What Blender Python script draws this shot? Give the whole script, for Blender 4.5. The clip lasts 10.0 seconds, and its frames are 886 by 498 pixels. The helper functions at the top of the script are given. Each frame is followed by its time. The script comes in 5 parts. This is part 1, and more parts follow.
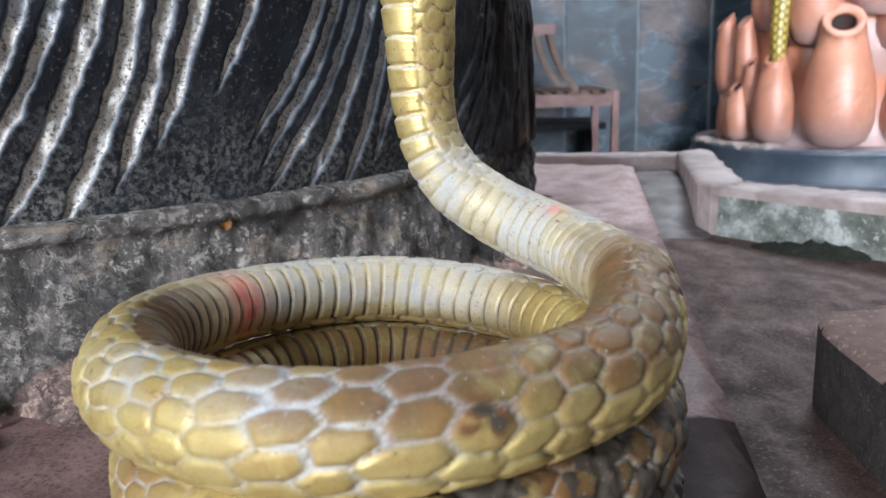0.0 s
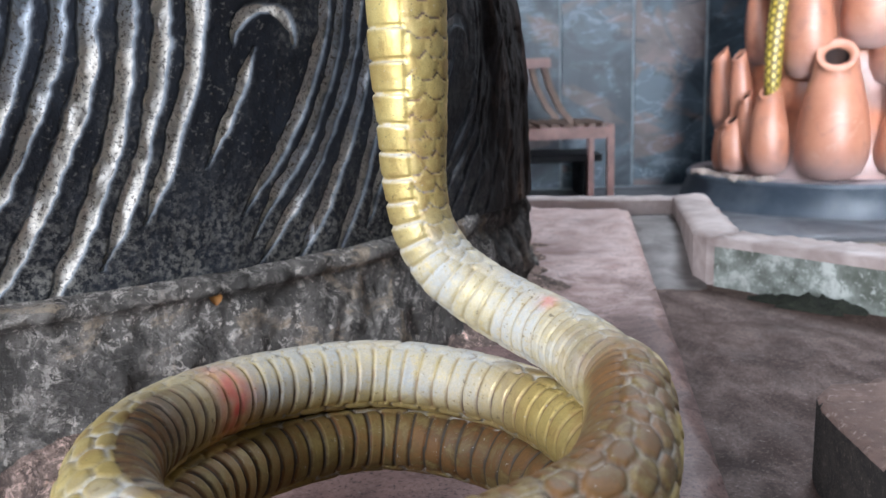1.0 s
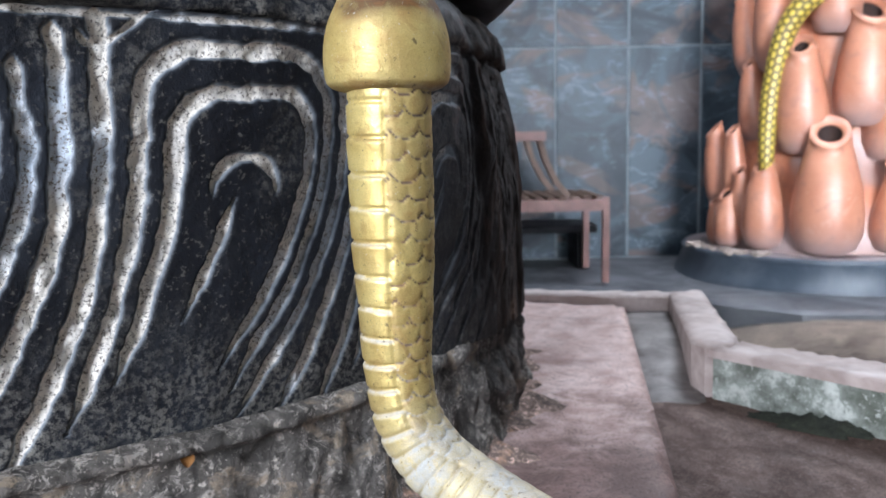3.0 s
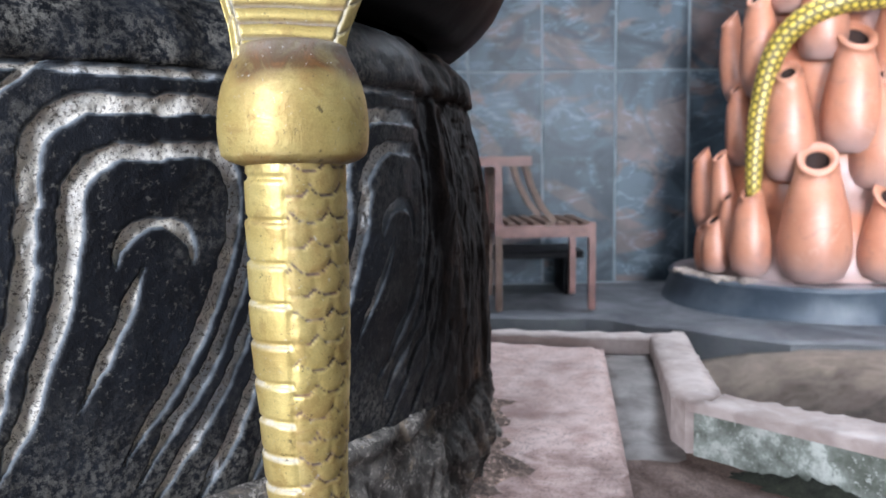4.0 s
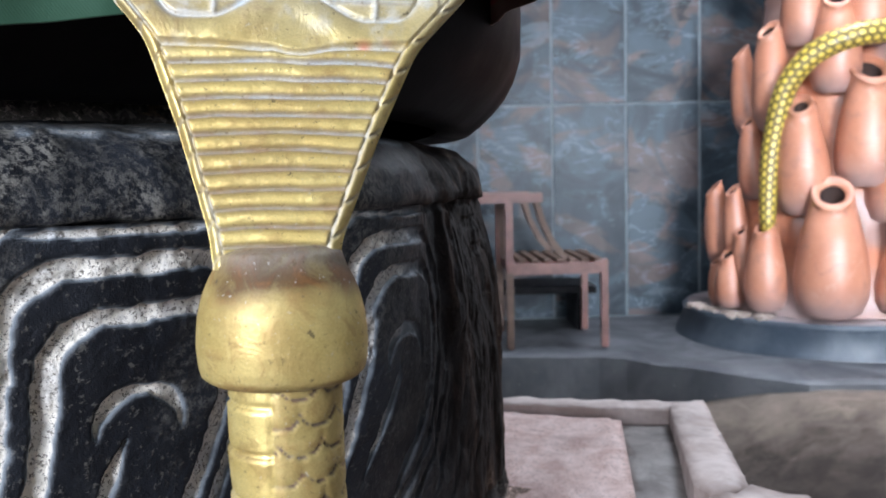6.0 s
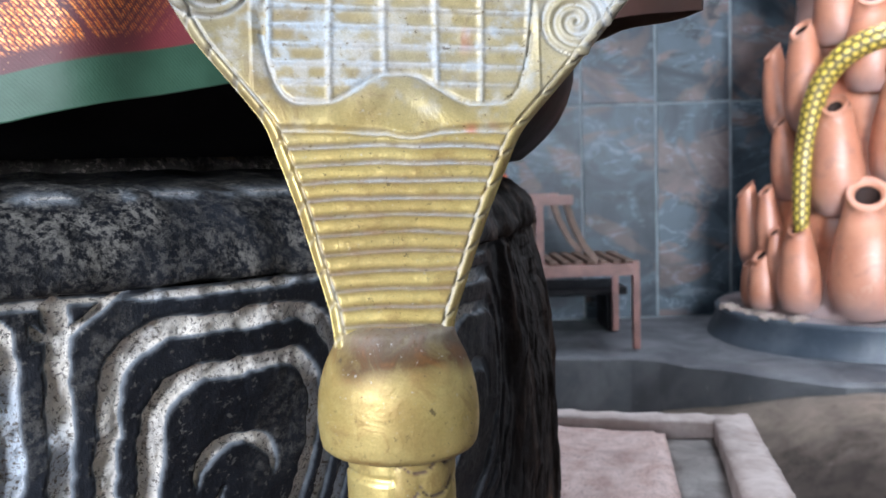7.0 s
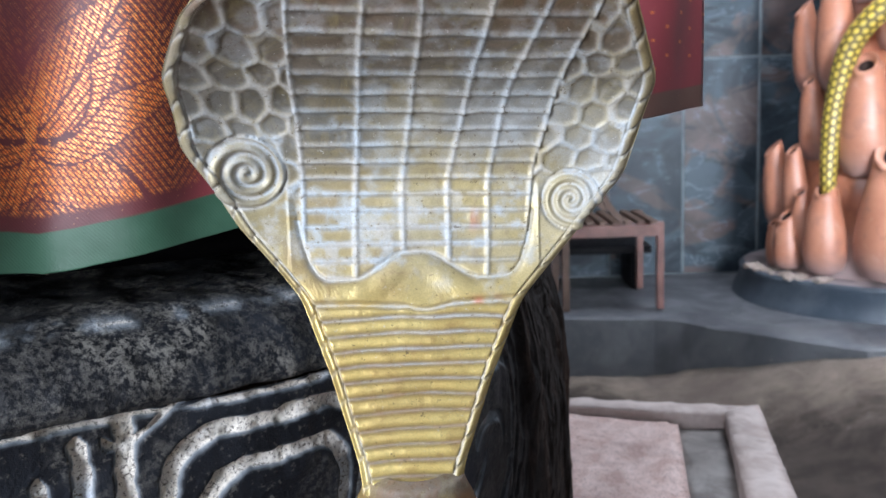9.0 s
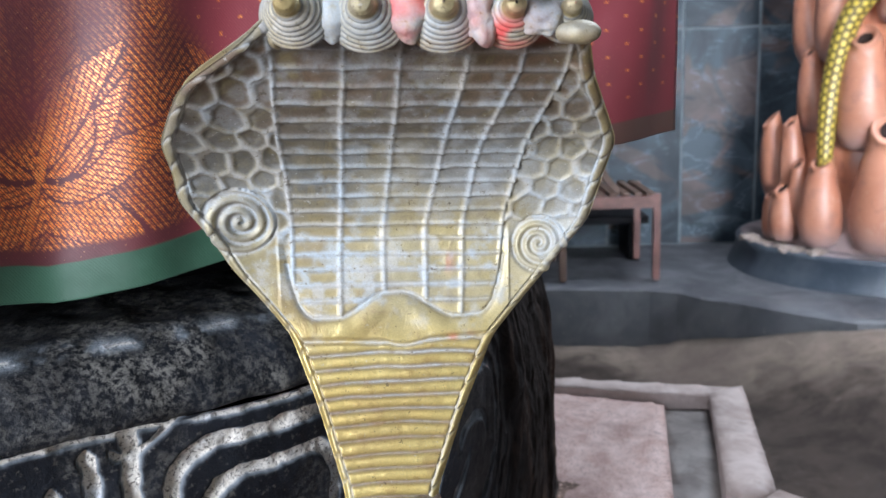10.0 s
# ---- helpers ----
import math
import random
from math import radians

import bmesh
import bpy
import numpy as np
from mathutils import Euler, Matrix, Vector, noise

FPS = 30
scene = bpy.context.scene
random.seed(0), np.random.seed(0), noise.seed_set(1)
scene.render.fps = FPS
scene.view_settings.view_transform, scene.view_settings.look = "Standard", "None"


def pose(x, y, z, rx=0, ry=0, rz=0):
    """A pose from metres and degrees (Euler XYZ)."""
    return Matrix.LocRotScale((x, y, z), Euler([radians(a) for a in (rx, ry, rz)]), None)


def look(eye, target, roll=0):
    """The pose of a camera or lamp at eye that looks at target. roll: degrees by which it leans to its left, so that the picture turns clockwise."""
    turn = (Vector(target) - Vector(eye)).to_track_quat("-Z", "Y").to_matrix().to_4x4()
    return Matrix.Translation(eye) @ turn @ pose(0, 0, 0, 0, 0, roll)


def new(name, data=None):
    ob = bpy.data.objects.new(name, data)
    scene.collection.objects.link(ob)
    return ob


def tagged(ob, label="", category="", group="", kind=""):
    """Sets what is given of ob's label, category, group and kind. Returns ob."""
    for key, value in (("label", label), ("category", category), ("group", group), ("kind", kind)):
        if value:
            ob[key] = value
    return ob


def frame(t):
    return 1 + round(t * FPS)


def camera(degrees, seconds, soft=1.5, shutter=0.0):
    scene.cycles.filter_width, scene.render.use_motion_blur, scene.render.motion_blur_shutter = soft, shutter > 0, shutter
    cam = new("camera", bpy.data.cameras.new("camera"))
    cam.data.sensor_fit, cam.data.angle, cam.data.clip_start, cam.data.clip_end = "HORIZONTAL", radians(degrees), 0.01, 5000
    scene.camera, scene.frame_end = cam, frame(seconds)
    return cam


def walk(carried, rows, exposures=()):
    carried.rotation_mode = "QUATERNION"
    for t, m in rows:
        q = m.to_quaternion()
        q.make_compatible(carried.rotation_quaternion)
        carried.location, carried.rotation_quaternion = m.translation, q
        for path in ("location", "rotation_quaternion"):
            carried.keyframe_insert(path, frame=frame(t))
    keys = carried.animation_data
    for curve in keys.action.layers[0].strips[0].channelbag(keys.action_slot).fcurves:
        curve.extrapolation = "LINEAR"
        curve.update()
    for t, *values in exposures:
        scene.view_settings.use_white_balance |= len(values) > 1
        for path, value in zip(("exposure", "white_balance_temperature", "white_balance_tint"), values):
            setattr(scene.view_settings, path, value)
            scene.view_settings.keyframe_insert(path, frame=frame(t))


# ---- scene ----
cam = camera(55.5, 10.0)
PATH = [
    (0, (-0.02523, -0.01717, 0.19213), (0.00692, 1.92969, -0.26472), -1.846),
    (0.5, (-0.02421, -0.01419, 0.20627), (0.01585, 1.93908, -0.22168), -1.796),
    (1, (-0.02184, -0.00468, 0.22049), (0.02015, 1.95505, -0.17664), -1.804),
    (1.5, (-0.02755, -0.00190, 0.23969), (0.01627, 1.96455, -0.12250), -1.749),
    (2, (-0.02105, 0.00688, 0.25111), (0.02383, 1.97951, -0.07554), -1.571),
    (3.5, (-0.00554, 0.05347, 0.28729), (0.06016, 2.03851, 0.05211), -0.912),
    (4, (0.01584, 0.08913, 0.29794), (0.09661, 2.07573, 0.08141), -0.827),
    (4.5, (0.03262, 0.12232, 0.30776), (0.12377, 2.10997, 0.10541), -0.806),
    (5, (0.03529, 0.13636, 0.32400), (0.12883, 2.12525, 0.13537), -0.952),
    (6.5, (0.00323, 0.12820, 0.37695), (0.03048, 2.12186, 0.22019), -1.628),
    (7, (-0.00932, 0.12144, 0.39180), (-0.01077, 2.11440, 0.22416), -1.852),
    (7.5, (-0.00653, 0.10770, 0.42272), (-0.03589, 2.09756, 0.22378), -2.022),
    (8, (-0.00344, 0.09985, 0.44397), (-0.05191, 2.08563, 0.21092), -2.148),
    (8.5, (-0.00282, 0.09246, 0.46288), (-0.06522, 2.07343, 0.19483), -2.227),
    (9, (0.00011, 0.08263, 0.48493), (-0.06923, 2.05843, 0.18259), -2.184),
    (9.5, (0.00113, 0.07061, 0.50128), (-0.07089, 2.04061, 0.16376), -2.067),
    (10, (0.01282, 0.05752, 0.52463), (-0.06000, 2.01806, 0.13608), -1.996),
]
walk(cam, [(t, look(eye, target, roll)) for t, eye, target, roll in PATH], [(0, 0.06), (2, 0.10), (4, 0.15), (6.5, 0.05), (7.5, -0.04), (8.5, -0.04), (10, -0.08)])
# a phone lens close to its subject: what lies far behind goes soft
cam.data.dof.use_dof = True
cam.data.dof.focus_distance = 0.40
cam.data.dof.aperture_fstop = 19.0

# ---- world and light ----
world = bpy.data.worlds.new("sky")
scene.world = world
world.use_nodes = True
wn = world.node_tree.nodes
sky = wn.new("ShaderNodeTexSky")
sky.sky_type = "NISHITA"
sky.sun_disc = False
sky.sun_elevation = radians(50)
sky.sun_rotation = radians(200)
wn["Background"].inputs["Strength"].default_value = 0.12
world.node_tree.links.new(sky.outputs[0], wn["Background"].inputs["Color"])
scene.view_settings.exposure = 0.0


def opening_light(name, eye, target, wide, high, watts, colour):
    data = bpy.data.lights.new(name, "AREA")
    data.shape, data.size, data.size_y = "RECTANGLE", wide, high
    data.energy, data.color = watts, colour
    lamp = new(name, data)
    lamp.matrix_world = look(eye, target)
    return lamp


# daylight through the doorway behind the viewer
opening_light("doorway_daylight", (-1.78, -2.50, 1.30), (-0.1, 0.5, 0.25), 1.15, 2.0, 252, (0.80, 0.868, 1.0))
# overhead lamp in an unseen roof opening, added to light slab and mound
opening_light("overhead_fill", (1.95, 3.25, 3.22), (1.05, 2.05, 0.0), 1.4, 1.5, 194, (0.775, 0.865, 1.0))
# unseen narrow fill lamp, added to brighten the pots and the wall behind
opening_light("mound_fill", (1.75, -2.50, 1.0), (2.0, 4.2, 0.35), 1.6, 1.7, 42, (0.775, 0.865, 1.0)).data.spread = radians(37)


# ---- small tools ----
np.seterr(over="ignore")


def vnoise(p, size, seed=0):
    """Smooth value noise in -1..1 at points p (..., 3)."""
    q = np.asarray(p, float) / size + seed * 17.31
    f = np.floor(q).astype(np.int64)
    w = q - f
    w = w * w * (3 - 2 * w)
    out = 0.0
    for dx in (0, 1):
        for dy in (0, 1):
            for dz in (0, 1):
                n = (f[..., 0] + dx) * 374761393 + (f[..., 1] + dy) * 668265263 + (f[..., 2] + dz) * 2147483647 + seed * 1013
                n = (n ^ (n >> 13)) * 1274126177
                n = ((n ^ (n >> 16)) & 0xFFFF) / 32767.5 - 1
                k = (w[..., 0] if dx else 1 - w[..., 0]) * (w[..., 1] if dy else 1 - w[..., 1]) * (w[..., 2] if dz else 1 - w[..., 2])
                out = out + n * k
    return out


def fbm(p, size, seed=0, octaves=3):
    return sum(vnoise(p, size / 2 ** o, seed + o) * 0.5 ** o for o in range(octaves))


def ramp(x, a, b):
    t = np.clip((np.asarray(x, float) - a) / (b - a), 0, 1)
    return t * t * (3 - 2 * t)


def smooth_curve(xs, ys, blur=0.08):
    """A function that glides through the points."""
    g = np.linspace(xs[0], xs[-1], 400)
    v = np.interp(g, xs, ys)
    n = max(3, int(400 * blur) | 1)
    k = np.hanning(n + 2)[1:-1]
    k /= k.sum()
    lo = 2 * v[0] - v[1:n // 2 + 1][::-1]
    hi = 2 * v[-1] - v[-n // 2:-1][::-1]
    v = np.convolve(np.r_[lo, v, hi], k, "valid")[:400]
    return lambda x: np.interp(x, g, v)


def grid_faces(n, m, close_u=False, close_v=False, base=0):
    u = np.arange(n if close_u else n - 1)
    v = np.arange(m if close_v else m - 1)
    a, b = np.meshgrid(u, v, indexing="ij")
    a2, b2 = (a + 1) % n, (b + 1) % m
    return base + np.stack([a * m + b, a2 * m + b, a2 * m + b2, a * m + b2], -1).reshape(-1, 4)


def mesh_from(name, verts, quads, smooth=True, attrs=None, flip=False):
    me = bpy.data.meshes.new(name)
    verts = np.asarray(verts, np.float32).reshape(-1, 3)
    quads = np.asarray(quads, np.int32)
    if flip:
        quads = quads[:, ::-1]
    me.vertices.add(len(verts))
    me.vertices.foreach_set("co", verts.ravel())
    me.loops.add(quads.size)
    me.loops.foreach_set("vertex_index", np.ascontiguousarray(quads).ravel())
    me.polygons.add(len(quads))
    me.polygons.foreach_set("loop_start", np.arange(0, quads.size, 4, dtype=np.int32))
    me.polygons.foreach_set("loop_total", np.full(len(quads), 4, np.int32))
    me.polygons.foreach_set("use_smooth", np.full(len(quads), smooth))
    for key, val in (attrs or {}).items():
        at = me.attributes.new(key, "FLOAT", "POINT")
        at.data.foreach_set("value", np.asarray(val, np.float32).ravel())
    me.update(calc_edges=True)
    me.validate()
    return me


def world_of(ob):
    m = ob.matrix_basis.copy()
    while ob.parent:
        m = ob.parent.matrix_basis @ ob.matrix_parent_inverse @ m if not ob.parent.parent else world_of(ob.parent) @ ob.matrix_parent_inverse @ ob.matrix_basis
        ob = ob.parent
        if ob.parent:
            break
    return m


def shape(name, data, mat, parent=None, label="", m=None):
    if not isinstance(data, bpy.types.Mesh):
        me = bpy.data.meshes.new(name)
        data.to_mesh(me)
        data.free()
        data = me
    if mat and not data.materials:
        data.materials.append(mat)
    ob = new(name, data)
    if parent:
        ob.parent = parent
        if m is None:
            ob.matrix_parent_inverse = world_of(parent).inverted()
    if m is not None:
        ob.matrix_local = m
    if label:
        ob["label"] = label
    return ob


def part(name, data, mat, parent, label="", m=None):
    return shape(name, data, mat, parent, label, m)


def thing(name, label, category, place=(0, 0, 0), group="", kind="", turn=0):
    ob = new(name)
    ob.matrix_basis = pose(*place, 0, 0, turn)
    return tagged(ob, label, category, group, kind)


def box_bm(x0, x1, y0, y1, z0, z1, bevel=0.0, segments=2, bm=None):
    bm = bm or bmesh.new()
    made = bmesh.ops.create_cube(bm, size=1, matrix=Matrix.Translation(((x0 + x1) / 2, (y0 + y1) / 2, (z0 + z1) / 2)) @ Matrix.Diagonal((x1 - x0, y1 - y0, z1 - z0, 1)))
    if bevel:
        edges = list({e for v in made["verts"] for e in v.link_edges})
        bmesh.ops.bevel(bm, geom=edges, offset=bevel, segments=segments, affect="EDGES", profile=0.5)
    return bm


def bar_bm(points, wide, deep, bevel=0.004, up=(0, 0, 1)):
    """Squared bars that join the points in turn."""
    bm = bmesh.new()
    for a, b in zip(points[:-1], points[1:]):
        a, b = Vector(a), Vector(b)
        m = Matrix.Translation((a + b) / 2) @ (b - a).to_track_quat("Z", "Y").to_matrix().to_4x4() @ Matrix.Diagonal((wide, deep, (b - a).length + wide * 0.5, 1))
        made = bmesh.ops.create_cube(bm, size=1, matrix=m)
        bmesh.ops.bevel(bm, geom=list({e for v in made["verts"] for e in v.link_edges}), offset=bevel, segments=2, affect="EDGES")
    return bm


def slab_mesh(name, outline, z0, z1, step=0.03, rough=0.002, edge=0.006, seed=3, dip=None):
    """A stone slab with worn, uneven top: an outline in plan, cut to a fine grid, with sides."""
    bm = bmesh.new()
    top = bm.faces.new([bm.verts.new((x, y, z1)) for x, y in outline])
    bm.normal_update()
    if top.normal.z < 0:
        top.normal_flip()
    xs, ys = [p[0] for p in outline], [p[1] for p in outline]
    for axis, lo, hi in ((0, min(xs), max(xs)), (1, min(ys), max(ys))):
        for v in np.arange(lo + step, hi, step):
            no = Vector((1, 0, 0)) if axis == 0 else Vector((0, 1, 0))
            bmesh.ops.bisect_plane(bm, geom=bm.verts[:] + bm.edges[:] + bm.faces[:], plane_co=no * float(v), plane_no=no)
    rim = {v for e in bm.edges if e.is_boundary for v in e.verts}
    for v in bm.verts:
        c = np.array(v.co)
        v.co.z += float(fbm(c, 0.11, seed)) * rough + (dip(c) if dip else 0) - (edge * 0.6 if v in rim else 0)
    walls = bmesh.ops.extrude_edge_only(bm, edges=[e for e in bm.edges if e.is_boundary])
    for v in [g for g in walls["geom"] if isinstance(g, bmesh.types.BMVert)]:
        v.co.z = z0
    bmesh.ops.recalc_face_normals(bm, faces=bm.faces[:])
    for f in bm.faces:
        f.smooth = f.normal.z > 0.5
    me = bpy.data.meshes.new(name)
    bm.to_mesh(me)
    bm.free()
    return me


# ---- materials ----
def material(name):
    mat = bpy.data.materials.new(name)
    mat.use_nodes = True
    return mat, mat.node_tree.nodes, mat.node_tree.links, mat.node_tree.nodes["Principled BSDF"]


class Maker:
    """Short forms for building a node material."""

    def __init__(self, name, rough=0.6, metal=0.0):
        self.mat, self.n, self.l, self.b = material(name)
        self.b.inputs["Roughness"].default_value = rough
        self.b.inputs["Metallic"].default_value = metal
        self.co = self.n.new("ShaderNodeTexCoord").outputs["Object"]

    def put(self, socket, value):
        if isinstance(value, bpy.types.NodeSocket):
            self.l.new(value, socket)
        elif isinstance(value, tuple) and len(value) == 3 and socket.type == "RGBA":
            socket.default_value = (*value, 1)
        else:
            socket.default_value = value

    def noise(self, scale, detail=4.0, rough=0.6, warp=0.0, stretch=None):
        t = self.n.new("ShaderNodeTexNoise")
        t.inputs["Scale"].default_value, t.inputs["Detail"].default_value = scale, detail
        t.inputs["Roughness"].default_value, t.inputs["Distortion"].default_value = rough, warp
        co = self.co
        if stretch:
            mp = self.n.new("ShaderNodeMapping")
            mp.inputs["Scale"].default_value = stretch
            self.l.new(co, mp.inputs["Vector"])
            co = mp.outputs[0]
        self.l.new(co, t.inputs["Vector"])
        return t.outputs["Fac"]

    def voronoi(self, scale, feature="F1", out="Distance"):
        t = self.n.new("ShaderNodeTexVoronoi")
        t.feature = feature
        t.inputs["Scale"].default_value = scale
        self.l.new(self.co, t.inputs["Vector"])
        return t.outputs[out]

    def attr(self, name):
        t = self.n.new("ShaderNodeAttribute")
        t.attribute_name = name
        return t.outputs["Fac"]

    def random(self):
        return self.n.new("ShaderNodeObjectInfo").outputs["Random"]

    def steps(self, value, a, b, lo=0.0, hi=1.0):
        t = self.n.new("ShaderNodeMapRange")
        t.interpolation_type = "SMOOTHSTEP"
        for key, v in (("Value", value), ("From Min", a), ("From Max", b), ("To Min", lo), ("To Max", hi)):
            self.put(t.inputs[key], v)
        return t.outputs["Result"]

    def math(self, op, a, b=0.0):
        t = self.n.new("ShaderNodeMath")
        t.operation = op
        self.put(t.inputs[0], a), self.put(t.inputs[1], b)
        return t.outputs[0]

    def mix(self, fac, a, b, blend="MIX"):
        t = self.n.new("ShaderNodeMix")
        t.data_type, t.blend_type = "RGBA", blend
        self.put(t.inputs["Factor"], fac)
        self.put(t.inputs[6], a), self.put(t.inputs[7], b)
        return t.outputs[2]

    def colour(self, c):
        self.put(self.b.inputs["Base Color"], c)

    def rough(self, r):
        self.put(self.b.inputs["Roughness"], r)

    def bump(self, height, strength=0.3, distance=0.002):
        t = self.n.new("ShaderNodeBump")
        t.inputs["Strength"].default_value, t.inputs["Distance"].default_value = strength, distance
        self.l.new(height, t.inputs["Height"])
        if self.b.inputs["Normal"].links:
            self.l.new(self.b.inputs["Normal"].links[0].from_socket, t.inputs["Normal"])
        self.l.new(t.outputs[0], self.b.inputs["Normal"])


def make_brass():
    k = Maker("aged_brass", 0.35, 1.0)
    dep, grime_shade, kum, ash = k.attr("deposit"), k.attr("grime_shade"), k.attr("kumkum"), k.attr("ash")
    n1, n2, n3 = k.noise(38, 5, 0.65), k.noise(170, 5, 0.72), k.noise(13, 4, 0.55, 0.5)
    n4, n5, n6 = k.noise(75, 6, 0.7, 0.8), k.noise(420, 4, 0.7), k.noise(1500, 2, 0.6)
    base = k.mix(k.steps(n1, 0.36, 0.66), (0.85, 0.68, 0.265), (0.66, 0.50, 0.170))
    base = k.mix(k.steps(n3, 0.47, 0.64, 0, 0.5), base, (0.48, 0.32, 0.11))
    base = k.mix(k.steps(n4, 0.53, 0.62, 0, 0.5), base, (0.42, 0.28, 0.10))
    # tarnish mask: real grime, together with shade painted on coil and hood
    tarnish = k.math("MULTIPLY", k.math("MINIMUM", k.math("MULTIPLY", grime_shade, 1.22), 1.0), k.steps(n4, 0.34, 0.54, 0.78, 1.0))
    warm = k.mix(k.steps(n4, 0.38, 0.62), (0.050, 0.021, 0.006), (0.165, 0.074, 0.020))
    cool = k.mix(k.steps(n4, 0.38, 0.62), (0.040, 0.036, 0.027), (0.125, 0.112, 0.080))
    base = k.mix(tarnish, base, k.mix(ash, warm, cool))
    chalk = k.math("MULTIPLY", dep, k.steps(n2, 0.30, 0.50, 0.5, 0.97))
    chalk = k.math("MULTIPLY", chalk, k.steps(n5, 0.30, 0.50, 0.6, 1.0))
    chalk_colour = k.mix(k.steps(n1, 0.42, 0.58), (0.58, 0.57, 0.54), (0.52, 0.60, 0.66))
    chalk_colour = k.mix(ash, k.mix(k.steps(n1, 0.42, 0.58), (0.47, 0.43, 0.36), (0.42, 0.43, 0.42)), chalk_colour)
    chalk_colour = k.mix(k.steps(n2, 0.5, 0.62, 0, 0.5), chalk_colour, (0.40, 0.37, 0.31))
    base = k.mix(chalk, base, chalk_colour)
    film = k.math("MULTIPLY", ash, k.steps(n3, 0.36, 0.62, 0.55, 0.12))
    base = k.mix(film, base, (0.36, 0.36, 0.345))
    crust = k.steps(grime_shade, 0.88, 1.0)
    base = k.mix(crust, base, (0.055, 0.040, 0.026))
    grain = k.steps(n6, 0.32, 0.68, 0.72, 1.18)
    gc = k.n.new("ShaderNodeCombineColor")
    for key in ("Red", "Green", "Blue"):
        k.l.new(grain, gc.inputs[key])
    base = k.mix(0.32, base, gc.outputs[0], "MULTIPLY")
    base = k.mix(k.math("MULTIPLY", k.steps(n5, 0.645, 0.69), 0.4), base, (0.66, 0.66, 0.62))
    base = k.mix(k.math("MULTIPLY", k.steps(n2, 0.645, 0.68), 0.7), base, (0.09, 0.065, 0.04))
    base = k.mix(k.math("MULTIPLY", k.steps(n5, 0.32, 0.36, 1.0, 0.0), 0.65), base, (0.10, 0.07, 0.04))
    base = k.mix(kum, base, (0.70, 0.085, 0.075))
    k.colour(base)
    cover = k.math("MAXIMUM", chalk, k.math("MULTIPLY", tarnish, 0.85))
    cover = k.math("MAXIMUM", cover, k.math("MAXIMUM", kum, film))
    k.put(k.b.inputs["Metallic"], k.steps(cover, 0.1, 0.8, 0.54, 0.0))
    rr = k.math("ADD", k.steps(n1, 0.3, 0.75, 0.30, 0.46), k.math("MULTIPLY", cover, 0.4))
    k.rough(rr)
    height = k.math("ADD", k.math("MULTIPLY", n4, 0.55), k.math("MULTIPLY", n2, 0.16))
    height = k.math("ADD", height, k.math("MULTIPLY", n5, 0.03))
    k.bump(height, 0.5, 0.0020)
    return k.mat


def make_black_stone():
    k = Maker("black_oiled_stone", 0.4)
    k.b.inputs["Specular IOR Level"].default_value = 0.2
    gr = k.attr("groove")
    n1, n2, n3 = k.noise(60, 6, 0.7), k.noise(260, 3, 0.7), k.noise(9, 4, 0.6)
    black = k.mix(k.steps(n3, 0.35, 0.7), (0.008, 0.009, 0.012), (0.022, 0.026, 0.034))
    black = k.mix(k.steps(n2, 0.575, 0.68, 0, 0.6), black, (0.11, 0.105, 0.095))
    n5 = k.noise(250, 5, 0.75)
    wear = k.math("MULTIPLY", k.attr("wear"), k.math("MULTIPLY", k.steps(n5, 0.42, 0.60), k.steps(n1, 0.40, 0.54, 0.3, 1.0)))
    black = k.mix(wear, black, (0.18, 0.172, 0.155))
    # right flank: brown soot and streaks, with its shade painted in as well
    soot_shade = k.attr("soot_shade")
    n6 = k.noise(26, 6, 0.7, 0.5, (1, 1, 0.22))
    crackle = k.mix(k.steps(n6, 0.50, 0.62), (0.013, 0.008, 0.006), (0.055, 0.034, 0.025))
    crackle = k.mix(k.math("MULTIPLY", k.steps(n6, 0.60, 0.66), k.steps(n5, 0.45, 0.6)), crackle, (0.17, 0.12, 0.09))
    black = k.mix(soot_shade, black, crackle)
    n4 = k.noise(430, 5, 0.78)
    pits = k.math("MAXIMUM", k.steps(n4, 0.415, 0.475), k.steps(n1, 0.42, 0.32))
    pale = k.mix(k.steps(n1, 0.4, 0.65), (0.82, 0.77, 0.69), (0.64, 0.61, 0.57))
    pale = k.mix(k.steps(n3, 0.48, 0.66), pale, (0.60, 0.67, 0.75))
    pale = k.mix(k.steps(n5, 0.56, 0.66, 0, 0.7), pale, (0.30, 0.255, 0.21))
    pale = k.mix(pits, (0.20, 0.18, 0.16), pale)
    # bluish-grey groove edges: shade of the groove sides put into the colour
    pale = k.mix(k.steps(gr, 0.45, 0.92), (0.33, 0.375, 0.42), pale)
    k.colour(k.mix(gr, black, pale))
    k.rough(k.math("ADD", k.steps(n1, 0.3, 0.7, 0.38, 0.56), k.math("MULTIPLY", k.math("MAXIMUM", k.math("MAXIMUM", gr, wear), soot_shade), 0.4)))
    k.bump(n2, 0.3, 0.0018)
    k.bump(k.math("MULTIPLY", gr, n5), 0.5, 0.005)
    k.bump(n1, 0.4, 0.005)
    return k.mat


